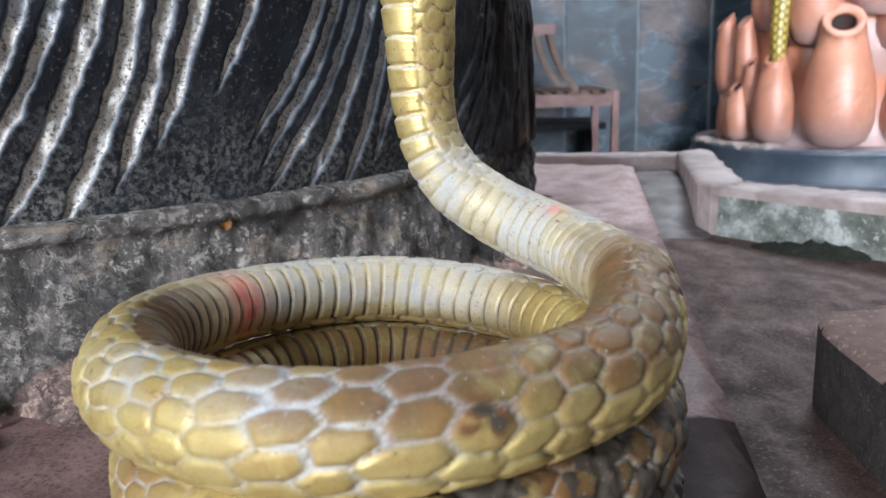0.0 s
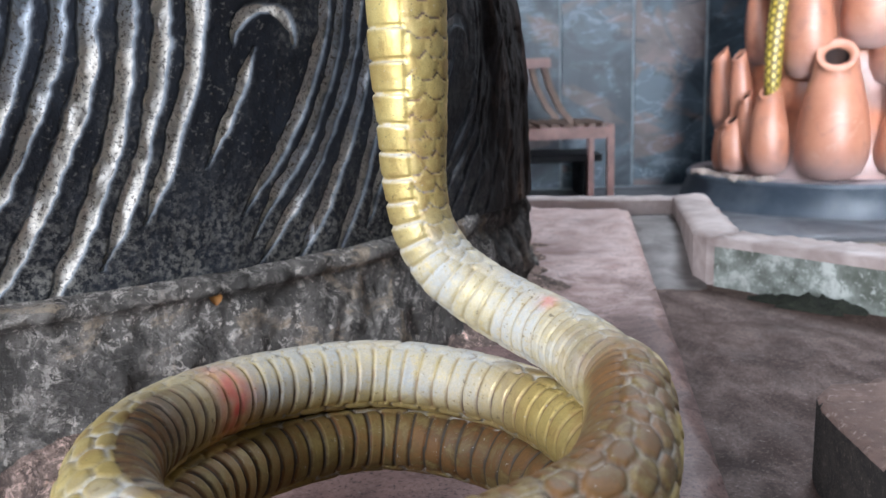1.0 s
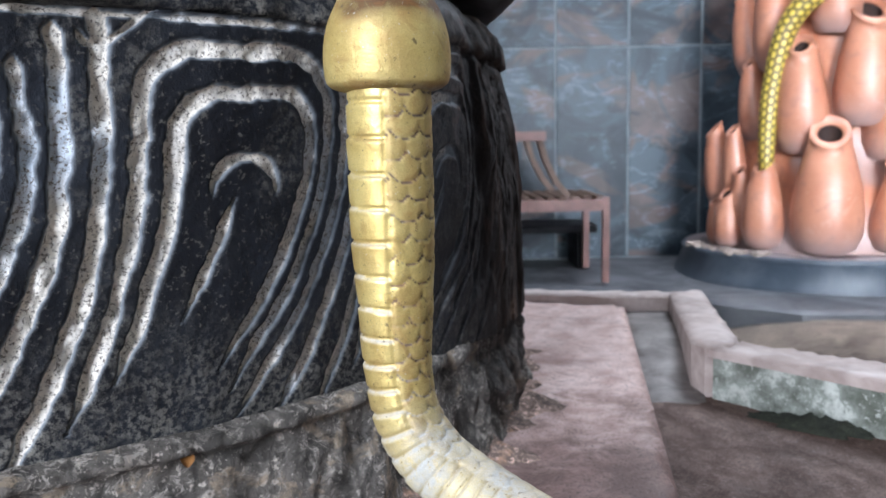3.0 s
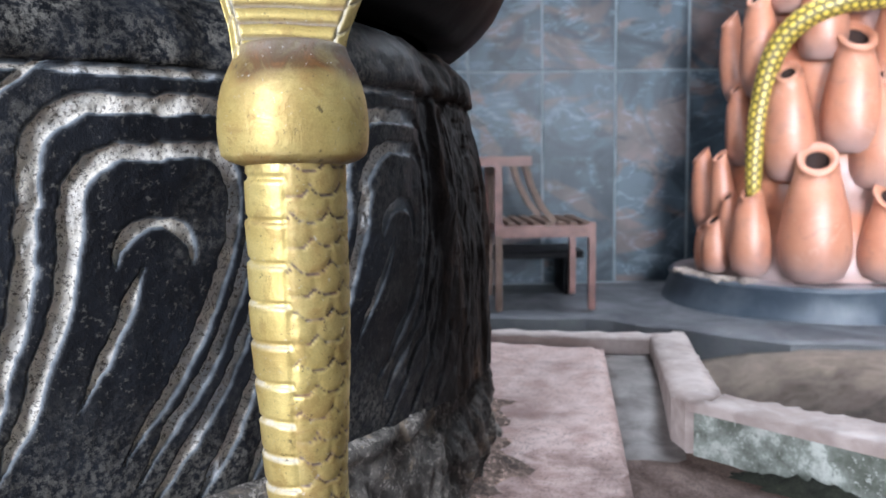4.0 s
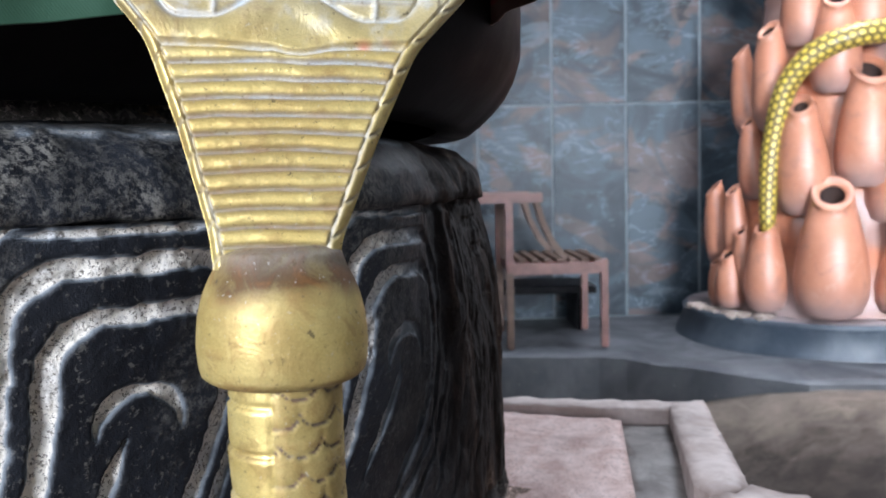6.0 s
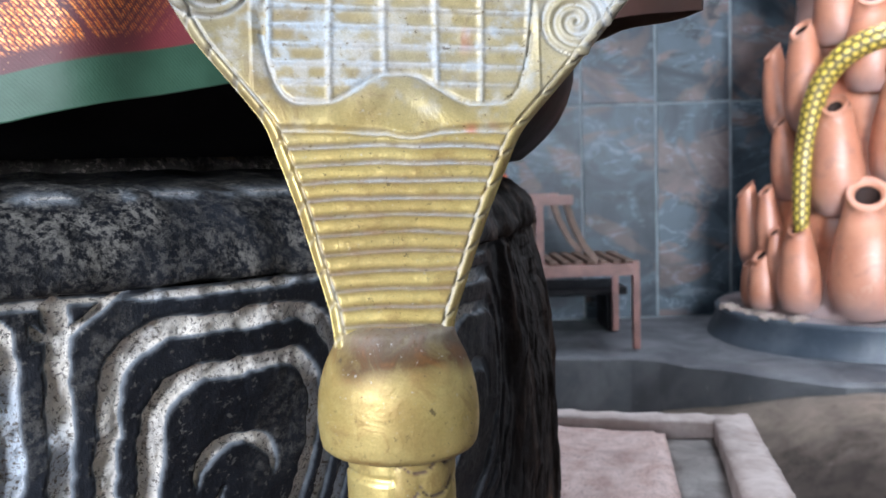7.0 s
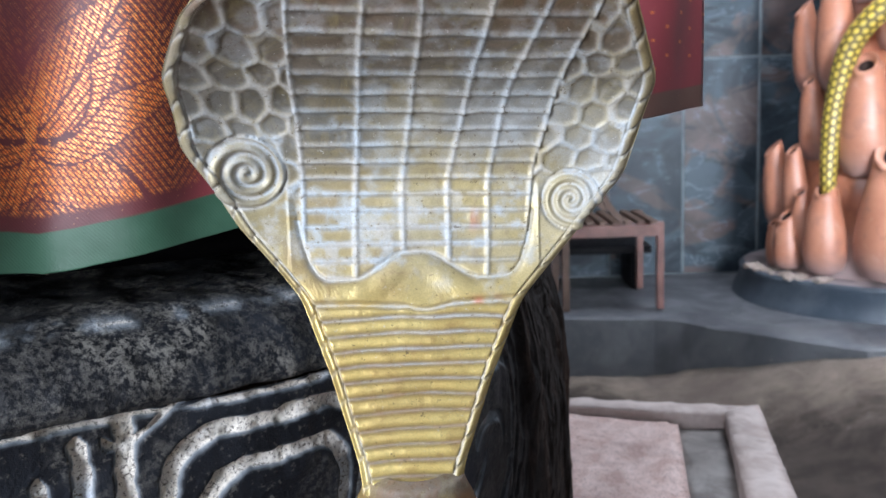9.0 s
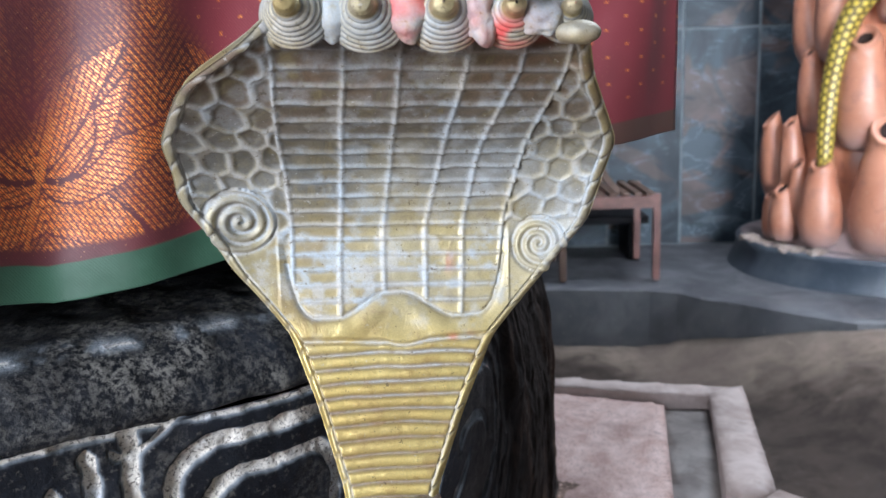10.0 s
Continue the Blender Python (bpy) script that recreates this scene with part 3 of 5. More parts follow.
def petal_grooves(s, z, p):
    """How deep in a groove each place of the drum lies, 0 to 1."""
    wob = vnoise(p, 0.035, 31) * 0.0022 + vnoise(p, 0.011, 32) * 0.0011
    fall = np.clip((0.275 - z) / 0.164, 0, 2) ** 1.7 * 0.050
    loc = np.mod(s - 0.065, PETAL) + 0.065
    d = np.full(s.shape, 1.0)

    def line(at, lo, hi, half, bend=0.0, ends=0.012):
        lean = np.interp(at, [0.065, 0.1, 0.2, 0.235, 0.252, 0.261], [1, 1, 1.7, 1.6, 1.28, 1.0])
        off = s - at + fall * lean + bend * np.clip(z - 0.27, 0, 1)
        off = np.mod(off + PETAL / 2, PETAL) - PETAL / 2
        w = half * np.minimum(ramp(z, lo - ends, lo + 2.2 * ends), 1 - ramp(z, hi - 0.004, hi + 0.004))
        return np.where(w > 0.0003, np.abs(off + wob) - w, 1.0)

    def crown(mid, half, top, corner, wide):
        qx, qz = np.abs(loc - mid) - half + corner, z - top + corner
        out = np.hypot(np.maximum(qx, 0), np.maximum(qz, 0)) + np.minimum(np.maximum(qx, qz), 0) - corner
        return np.where(z > 0.276, np.abs(out + wob) - wide, 1.0)

    d = np.minimum(d, crown(0.1555, 0.0610, 0.327, 0.034, 0.0052))
    d = np.minimum(d, line(0.0945, 0.122, 0.279, 0.0052))
    d = np.minimum(d, line(0.2165, 0.128, 0.279, 0.0046))
    d = np.minimum(d, crown(0.1570, 0.0435, 0.304, 0.026, 0.0050))
    d = np.minimum(d, line(0.1135, 0.146, 0.279, 0.0054))
    d = np.minimum(d, line(0.2005, 0.142, 0.279, 0.0046))
    d = np.minimum(d, line(0.0745, 0.098, 0.345, 0.0054))
    d = np.minimum(d, line(0.2345, 0.106, 0.318, 0.0044, 0.1))
    d = np.minimum(d, line(0.2510, 0.104, 0.335, 0.0050, 0.05))
    d = np.minimum(d, np.where(z > 0.325, np.abs(np.abs(loc - 0.0745) - (z - 0.325) * 1.25 - 0.001) - 0.0035, 1.0))
    ring = np.abs(np.hypot(loc - 0.1543, (z - 0.2455) * 1.0) - 0.0205) - 0.0032 * ramp(z, 0.240, 0.258)
    d = np.minimum(d, np.where(z > 0.242, ring + wob * 0.5, 1.0))
    stem = np.abs(loc - 0.1505 + (0.24 - z) * 0.10 + fall * 1.3 + wob * 0.4) - 0.0036 * ramp(z, 0.166, 0.200) * (1 - ramp(z, 0.222, 0.244))
    d = np.minimum(d, np.where((z > 0.168) & (z < 0.243), stem, 1.0))
    d = np.minimum(d, np.abs(z - 0.3425 + wob * 0.5) - 0.0018)
    d = d - 0.0001 + vnoise(p, 0.0040, 46) * 0.0008 + vnoise(p, 0.010, 47) * 0.0012
    return 1 - ramp(d, -0.0013, 0.0010)


def carved_drum():
    fine = np.arange(-0.16, 0.80, 0.00125) / 0.624 + START
    rest = np.linspace(fine[-1], fine[0] + 2 * math.pi, 260)[1:-1]
    ang = np.r_[fine, rest]
    zs = np.linspace(0.100, 0.346, 200)
    A, Z = np.meshgrid(ang, zs, indexing="ij")
    base = 0.624 + 0.09 * (Z - 0.2)
    w = flank(A)
    base = base * (1 - w) + w * np.interp(Z, [0.10, 0.22, 0.27, 0.33, 0.346], [0.633, 0.633, 0.627, 0.614, 0.610])
    P = np.stack([CX + base * np.cos(A), CY + base * np.sin(A), Z], -1)
    g = petal_grooves((A - START) * 0.624, Z, P)
    g[len(fine):] *= 0.0
    g = g * (1 - 0.75 * w)
    swell = 0.004 * np.cos(((A - START) * 0.624 - 0.16) / PETAL * 2 * math.pi) * ramp(Z, 0.14, 0.2)
    r = base - 0.0042 * g + swell - 0.002 + fbm(P, 0.012, 41, 3) * (0.0005 + 0.0024 * g) + fbm(P, 0.06, 42) * 0.0015
    r = r + w * (fbm(P * np.array([1, 1, 0.25]), 0.022, 48, 4) * 0.0038 - swell - 0.006 * ramp(vnoise(P * np.array([1, 1, 0.18]), 0.05, 49), 0.45, 0.6))
    P[..., 0], P[..., 1] = CX + r * np.cos(A), CY + r * np.sin(A)
    g = g * (1 - 0.85 * ramp((A - START) * 0.624 + 0.25 * (0.3 - Z), 0.335, 0.42)) * (1 - 0.8 * w)
    wear = np.clip(ramp(Z, 0.19, 0.115) * 0.6 + 0.4 * ramp(fbm(P, 0.05, 44), 0.15, 0.7), 0, 1)
    me = mesh_from("petal_drum", P, grid_faces(len(ang), len(zs), True, False), True, {"groove": g, "wear": wear * (1 - 0.7 * w), "soot_shade": w})
    part("petal_drum", me, BLACK, pedestal, "black oiled drum carved with whitened petals")


carved_drum()


def cornice():
    prof = np.array(dense([(0.630, 0.3445), (0.638, 0.347), (0.639, 0.354), (0.634, 0.370), (0.624, 0.382), (0.614, 0.389), (0.60, 0.393), (0.53, 0.398), (0.50, 0.402)], 0.003))
    ang = np.linspace(-math.pi, math.pi, 1400, endpoint=False)
    w = flank(ang)[:, None]
    R = prof[None, :, 0] - 0.026 * w * ramp(prof[None, :, 0], 0.54, 0.61)
    P = np.stack([CX + R * np.cos(ang)[:, None], CY + R * np.sin(ang)[:, None], np.broadcast_to(prof[:, 1], (1400, len(prof)))], -1)
    d = fbm(P, 0.03, 51, 4) * (0.0028 + 0.003 * w)
    P[..., 0] += d * np.cos(ang)[:, None]
    P[..., 1] += d * np.sin(ang)[:, None]
    P[..., 2] += fbm(P, 0.02, 52) * 0.0018
    g = np.exp(-((P[..., 2] - 0.3885) / 0.0022) ** 2) * ramp(fbm(P, 0.02, 55), -0.15, 0.35) * 0.8
    wear = np.clip(0.38 + 0.8 * ramp(fbm(P, 0.07, 53), -0.1, 0.5), 0, 1)
    me = mesh_from("cornice", P, grid_faces(1400, len(prof), True, False), True, {"groove": g * (1 - w), "wear": wear * (1 - 0.6 * w), "soot_shade": w * np.ones(g.shape)})
    part("cornice", me, BLACK, pedestal, "pitted black cornice ring with worn pale edges")


cornice()
turned("throat", dense([(0.502, 0.398), (0.490, 0.42), (0.50, 0.425)], 0.008), -math.pi, math.pi, 500, PLINTH, pedestal, "recess of rough plinth stone", 0.006, 0.03, 61)
BX, BY = -0.46, 1.03
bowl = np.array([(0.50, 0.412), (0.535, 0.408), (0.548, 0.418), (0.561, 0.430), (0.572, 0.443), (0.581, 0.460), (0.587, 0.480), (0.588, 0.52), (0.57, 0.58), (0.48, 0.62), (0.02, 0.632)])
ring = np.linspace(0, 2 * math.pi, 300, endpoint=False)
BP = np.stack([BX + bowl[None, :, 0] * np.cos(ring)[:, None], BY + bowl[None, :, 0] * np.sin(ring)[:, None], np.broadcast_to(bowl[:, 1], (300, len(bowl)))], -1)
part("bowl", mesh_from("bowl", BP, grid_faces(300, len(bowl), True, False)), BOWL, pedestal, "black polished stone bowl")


def mortar_skirt():
    ang = np.linspace(-2.3, 0.6, 900)
    t = np.linspace(0, 1, 40)
    A, T = np.meshgrid(ang, t, indexing="ij")
    lift = 0.030 * ramp(A, 0.2, -1.4) + 0.012
    R = 0.612 + T * (0.050 + 0.014 * np.sin(A * 23) + 0.012 * np.sin(A * 57 + 1))
    Z = lift * (1 - T) ** 1.4 - 0.004 * T
    P = np.stack([CX + R * np.cos(A), CY + R * np.sin(A), Z], -1)
    P[..., 2] += (fbm(P, 0.028, 71, 4) * 0.006 + np.abs(vnoise(P, 0.009, 75)) * 0.003) * (1 - T * 0.6)
    me = mesh_from("mortar_skirt", P, grid_faces(900, 40), True)
    tagged(shape("mortar_skirt", me, MORTAR), "crumbling pale mortar and grit around the pedestal foot", "mortar", kind="stuff")


mortar_skirt()


# ---- the brass cobra ----
def catmull(points, step):
    p = np.array(points, float)
    p = np.vstack([2 * p[0] - p[1], p, 2 * p[-1] - p[-2]])
    out = []
    for i in range(1, len(p) - 2):
        n = max(2, int(np.linalg.norm(p[i + 1, :3] - p[i, :3]) / step))
        t = np.linspace(0, 1, n, endpoint=False)[:, None]
        a, b, c, d = p[i - 1], p[i], p[i + 1], p[i + 2]
        out.append(0.5 * (2 * b + (c - a) * t + (2 * a - 5 * b + 4 * c - d) * t ** 2 + (3 * b - a - 3 * c + d) * t ** 3))
    return np.vstack(out + [p[-2][None]])


LX, LY, LA, LB = -0.045, 0.297, 0.099, 0.118


def cobra_line():
    """Centre line with radius, from the collar down the neck and round the coil to the tail."""
    pts = [(-0.0270, 0.4130, 0.305, 0.0185), (-0.0270, 0.4135, 0.270, 0.0188), (-0.0268, 0.4135, 0.235, 0.0188), (-0.0264, 0.4130, 0.200, 0.0172), (-0.0262, 0.4125, 0.172, 0.0156),
           (-0.0225, 0.4100, 0.148, 0.0154), (-0.0120, 0.4050, 0.129, 0.0160), (0.0060, 0.3955, 0.1155, 0.0163), (0.0255, 0.3810, 0.1065, 0.0164), (0.0415, 0.3580, 0.1020, 0.0165), (0.0500, 0.3280, 0.1000, 0.0165)]
    turns = [(0, 0.0995), (-45, 0.100), (-90, 0.0995), (-135, 0.0945), (-180, 0.0870), (-225, 0.0775), (-270, 0.0700), (-315, 0.0660), (-360, 0.0640), (-405, 0.0650), (-450, 0.0650),
             (-495, 0.0600), (-540, 0.0520), (-585, 0.0430), (-630, 0.0355), (-675, 0.0315), (-720, 0.0300), (-765, 0.0270), (-810, 0.0205), (-835, 0.0172)]
    for i, (deg, z) in enumerate(turns):
        fine = radians(deg)
        r = 0.0165 if deg > -800 else 0.0165 - 0.004 * (-800 - deg) / 190
        k = 1.0 if deg > -300 else 0.985
        k -= max(0.0, -math.cos(fine)) * (0.085 if deg > -300 else 0.15)
        pts.append((LX + LA * k * math.cos(fine), LY + LB * k * math.sin(fine), z, r))
    return catmull(pts, 0.001)


def hex_scales(u, v, lu, lv):
    """Distance from the edges of staggered oval scales, and height of their domes."""
    best = np.full(u.shape, 9.0)
    second = np.full(u.shape, 9.0)
    row0 = np.round(v / lv)
    for dr in (-1, 0, 1):
        row = row0 + dr
        off = np.mod(row, 2) * 0.5
        col0 = np.round(u / lu - off)
        for dc in (-1, 0, 1):
            cu, cv = (col0 + dc + off) * lu, row * lv
            d = np.hypot((u - cu) / lu * 1.05, (v - cv) / lv * 0.95)
            second = np.minimum(second, np.maximum(best, d))
            best = np.minimum(best, d)
    return second - best, best


def lapped_scales(u, v, lu, lv):
    """Scales that lap like tiles, round ends towards +u: distance from the lower edge, and place along the scale."""
    su, ru, rv = lu * 0.5, lu * 0.60, lv * 0.60
    k0 = np.ceil((u - ru) / su)
    gap = np.full(u.shape, -1.0)
    along = np.zeros(u.shape)
    for i in range(4):
        k = k0 + i
        off = np.mod(k, 2) * 0.5
        j = np.round(v / lv - off)
        du, dv = (u - k * su) / ru, (v - (j + off) * lv) / rv
        inside = 1 - (np.abs(du) ** 2.3 + np.abs(dv) ** 2.6) ** 0.42
        take = (gap < 0) & (inside > 0)
        gap = np.where(take, inside, gap)
        along = np.where(take, du, along)
    return np.clip(gap, 0, 1), along


def oval_net(u, v, lu, lv, stray=0.16):
    """A net of long staggered scales: distance from the seams, and place along each scale."""
    best, second, along = np.full(u.shape, 9.0), np.full(u.shape, 9.0), np.zeros(u.shape)
    k0 = np.round(u / lu)
    for dk in (-1, 0, 1):
        k = k0 + dk
        off = np.mod(k, 2) * 0.5
        j0 = np.round(v / lv - off)
        for dj in (-1, 0, 1):
            h = np.sin(k * 127.1 + np.mod(j0 + dj, 11) * 311.7) * 4375.85
            h = (h - np.floor(h) - 0.5) * stray
            du, dv = (u - k * lu) / lu - h, (v - (j0 + dj + off) * lv) / lv + h * 0.8
            d = (np.abs(du * 0.92) ** 2.2 + np.abs(dv * 1.05) ** 2.2) ** 0.4545
            second = np.minimum(second, np.maximum(best, d))
            along = np.where(d < best, du, along)
            best = np.minimum(best, d)
    return second - best, along, best


def cobra_tube():
    L = cobra_line()
    c, rad = L[:, :3], L[:, 3]
    n, m = len(c), 112
    tan = np.gradient(c, axis=0)
    tan /= np.linalg.norm(tan, axis=1)[:, None]
    arc = np.r_[0, np.cumsum(np.linalg.norm(np.diff(c, axis=0), axis=1))]
    # belly side: left and forward on the neck, to the inside of the ring on the coil
    inward = np.stack([LX - c[:, 0], LY - c[:, 1], 0 * arc + 0.035], -1)
    inward /= np.linalg.norm(inward, axis=1)[:, None]
    w = ramp(arc, 0.13, 0.27)[:, None]
    belly = (1 - w) * np.array([-0.87, -0.5, 0.0]) + w * inward
    belly -= (belly * tan).sum(1)[:, None] * tan
    belly /= np.linalg.norm(belly, axis=1)[:, None]
    side = np.cross(tan, belly)
    ang = np.linspace(-math.pi, math.pi, m, endpoint=False)
    N = belly[:, None] * np.cos(ang)[None, :, None] + side[:, None] * np.sin(ang)[None, :, None]
    P0 = c[:, None] + N * rad[:, None, None]
    U = np.broadcast_to(arc[:, None], (n, m))
    W = np.broadcast_to(ang[None, :], (n, m))
    V = W * 0.0165
    nz = vnoise(P0, 0.02, 81)
    # belly plates, wide on the neck and close on the coil
    pitch = 0.0155 + (0.0078 - 0.0155) * ramp(arc, 0.07, 0.20) + 0.0022 * ramp(arc, 0.36, 0.52)
    phase = np.r_[0, np.cumsum(np.diff(arc) / pitch[1:])]
    ph = np.mod(phase[:, None] + 0.12 + 0.05 * nz + 0.06 * np.sin(W * 2) * ramp(U, 0.1, 0.2), 1.0)
    cut = np.minimum(ph, 1 - ph) * pitch[:, None]
    half = radians(58) + 0.06 * nz
    on = 1 - ramp(np.abs(W), half - 0.05, half + 0.02)
    plate_cut = (1 - ramp(cut, 0.0003, 0.0014)) * on
    plate = (0.0005 - (0.0012 + 0.0003 * ramp(arc, 0.12, 0.25)[:, None]) * plate_cut - 0.0006 * ph) * on
    seam = np.exp(-((np.abs(W) - half) / 0.07) ** 2)
    rear_soft = ramp(arc, 0.60, 0.70)[:, None] * (1 - ramp(arc, 0.86, 0.92)[:, None]) * (0.6 + 0.4 * nz)
    bend_soft = ramp(arc, 0.14, 0.19)[:, None] * (1 - ramp(arc, 0.24, 0.28)[:, None]) * (0.7 + 0.3 * nz)
    # back and flanks: oval scales, smaller on the neck
    big = ramp(arc, 0.20, 0.34)[:, None]
    nb, nc = vnoise(P0, 0.025, 82), vnoise(P0, 0.03, 83)
    g1, a1 = lapped_scales(U + 0.0014 * nz, V + 0.0012 * nb, 0.0185, 0.0120)
    g2, a2, b2 = oval_net(U + 0.0040 * nz + 0.0010 * vnoise(P0, 0.008, 84) - 0.9 * np.abs(V) ** 1.4, V + 0.0020 * nc + 0.0010 * vnoise(P0, 0.009, 184), 0.0138, 2 * math.pi * 0.0165 / 11)
    g2 = np.minimum(g2, 1.5 * np.clip(0.60 - b2, 0, 1) + 0.05)
    late = big > 0.5
    g, al = np.where(late, g2, g1), np.where(late, a2, a1)
    off = 1 - on
    worn = ramp(fbm(P0, 0.022, 185), -0.5, 0.25)
    scale_cut = (1 - ramp(g, 0.020, 0.075 + big * (0.015 + 0.06 * ramp(al, 0.0, 0.4)))) * off * (1 - big * (1 - worn) * 0.75)
    dome = (0.0007 * ramp(g, 0.0, 0.36) + 0.0003 * al - 0.0010 * scale_cut) * off * (0.75 + 0.35 * big)
    h = plate * (1 - 0.45 * rear_soft - 0.5 * bend_soft) + dome - 0.0006 * seam * ramp(arc, 0.0, 0.01)[:, None] + nz * 0.00035 + vnoise(P0, 0.006, 85) * 0.00012
    P = c[:, None] + N * (rad[:, None] + h)[..., None]
    patch = ramp(fbm(P0, 0.05, 86), -0.35, 0.45)
    coil = ramp(arc, 0.10, 0.24)[:, None]
    left_side = ramp(arc, 0.42, 0.56)[:, None] * (1 - ramp(arc, 0.66, 0.74)[:, None])
    wide_cut = (1 - ramp(g + 0.05 * vnoise(P0, 0.004, 186) * big, 0.02, 0.07 + 0.06 * patch + 0.03 * big + 0.14 * left_side)) * off * (1 - 0.5 * big * (1 - worn))
    bend = ramp(arc, 0.14, 0.19)[:, None] * (1 - ramp(arc, 0.26, 0.33)[:, None])
    rear = ramp(arc, 0.63, 0.75)[:, None] * (1 - ramp(arc, 0.86, 0.92)[:, None])
    leftend = ramp(arc, 0.46, 0.56)[:, None] * (1 - ramp(arc, 0.63, 0.72)[:, None])
    fine = ramp(fbm(P0, 0.016, 87), -0.25, 0.5)
    deposit = wide_cut * (0.15 + 0.85 * coil) * (0.45 + 0.55 * patch) + ramp(cut, 0.0026, 0.0006) * on * (ph < 0.5) * (0.55 + 0.45 * patch) * ramp(U, 0.02, 0.09) * (1 - coil)
    deposit = deposit * 1.25 + bend * (0.60 + 0.35 * fine) * (1 - 0.45 * plate_cut) + rear * (0.85 + 0.15 * fine) * (1 - 0.7 * plate_cut) * ramp(N[..., 2], -0.9, 0.2) + leftend * 0.45 * fine * ramp(N[..., 2], 0.2, 0.9)
    deposit = np.clip(deposit, 0, 1)
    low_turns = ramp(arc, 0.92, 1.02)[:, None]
    brown = ramp(arc, 0.26, 0.31)[:, None] * (1 - ramp(arc, 0.42, 0.54)[:, None])
    top = ramp(N[..., 2], 0.05, 0.75)
    front = ramp(arc, 0.30, 0.36)[:, None] * (1 - ramp(arc, 0.56, 0.62)[:, None])
    # lower turns and inner left end: patina plus shade put into the colour
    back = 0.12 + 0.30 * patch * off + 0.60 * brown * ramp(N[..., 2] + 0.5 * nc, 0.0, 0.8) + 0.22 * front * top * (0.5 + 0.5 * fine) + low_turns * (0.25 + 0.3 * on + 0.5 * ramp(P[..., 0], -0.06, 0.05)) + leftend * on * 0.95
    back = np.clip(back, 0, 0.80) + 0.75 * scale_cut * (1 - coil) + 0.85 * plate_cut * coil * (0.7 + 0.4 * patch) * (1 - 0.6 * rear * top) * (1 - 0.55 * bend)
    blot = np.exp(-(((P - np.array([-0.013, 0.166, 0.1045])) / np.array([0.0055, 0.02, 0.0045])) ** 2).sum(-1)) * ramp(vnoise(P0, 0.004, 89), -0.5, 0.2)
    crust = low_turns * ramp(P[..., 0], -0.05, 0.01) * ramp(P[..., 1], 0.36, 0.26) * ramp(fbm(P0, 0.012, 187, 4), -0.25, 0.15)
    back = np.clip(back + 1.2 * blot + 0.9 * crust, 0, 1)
    shade = scale_cut * big * ramp(al, 0.12, 0.38) * ramp(fbm(P0, 0.02, 189), -0.45, 0.1)
    back = np.maximum(back, np.minimum(back + 0.55 * shade, 0.86))
    deposit = deposit * (1 - 0.6 * crust) * (1 - 0.65 * shade)
    P = P + N * (crust * fbm(P0, 0.006, 188, 3) * 0.0012)[..., None]
    red = np.exp(-(((P - np.array([-0.114, 0.352, 0.082])) / np.array([0.012, 0.010, 0.012])) ** 2).sum(-1)) + 0.38 * np.exp(-(((P - np.array([0.033, 0.365, 0.119])) / 0.0045) ** 2).sum(-1))
    red = np.clip(red * (1.25 + 0.8 * vnoise(P0, 0.005, 88)) * (1 - 0.6 * plate_cut), 0, 0.92)
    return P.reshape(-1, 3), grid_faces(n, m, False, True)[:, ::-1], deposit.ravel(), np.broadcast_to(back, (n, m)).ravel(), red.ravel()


def cobra_collar():
    z = [0.2935, 0.2950, 0.2965, 0.2985, 0.302, 0.308, 0.314, 0.320, 0.326, 0.331, 0.335, 0.3385, 0.3405, 0.342, 0.3435]
    r = [0.0170, 0.0240, 0.0276, 0.0296, 0.0304, 0.0309, 0.0307, 0.0300, 0.0285, 0.0264, 0.0243, 0.0228, 0.0224, 0.0215, 0.0150]
    zz = np.linspace(z[0], z[-1], 90)
    rr = np.interp(zz, z, r) * 0.925
    k = np.array([0.25, 0.5, 0.25])
    for _ in range(2):
        rr[1:-1] = np.convolve(rr, k, "valid")
    ang = np.linspace(0, 2 * math.pi, 120, endpoint=False)
    zz = 0.3175 + (zz - 0.3175) * 0.94
    A, Z = np.meshgrid(ang, zz, indexing="ij")
    R = np.broadcast_to(rr, A.shape).copy()
    P = np.stack([-0.0270 + R * np.cos(A), 0.4150 + 0.92 * R * np.sin(A), Z], -1)
    R += vnoise(P, 0.012, 91) * 0.0002 + vnoise(P, 0.004, 92) * 0.0004 * (Z < 0.300)
    P = np.stack([-0.0270 + R * np.cos(A), 0.4150 + 0.92 * R * np.sin(A), Z], -1)
    dep = 0.35 * ramp(Z, 0.332, 0.342) + 0.45 * (1 - ramp(Z, 0.2965, 0.299)) * ramp(vnoise(P, 0.008, 93), -0.2, 0.4)
    gri = np.clip(0.24 + 0.20 * vnoise(P, 0.02, 95) + 0.52 * ramp(Z + 0.003 * vnoise(P, 0.01, 94), 0.322, 0.332) + 0.4 * (1 - ramp(Z, 0.297, 0.302)), 0, 1)
    return P.reshape(-1, 3), grid_faces(120, 90, True, False), dep.ravel(), gri.ravel(), np.zeros(dep.size)


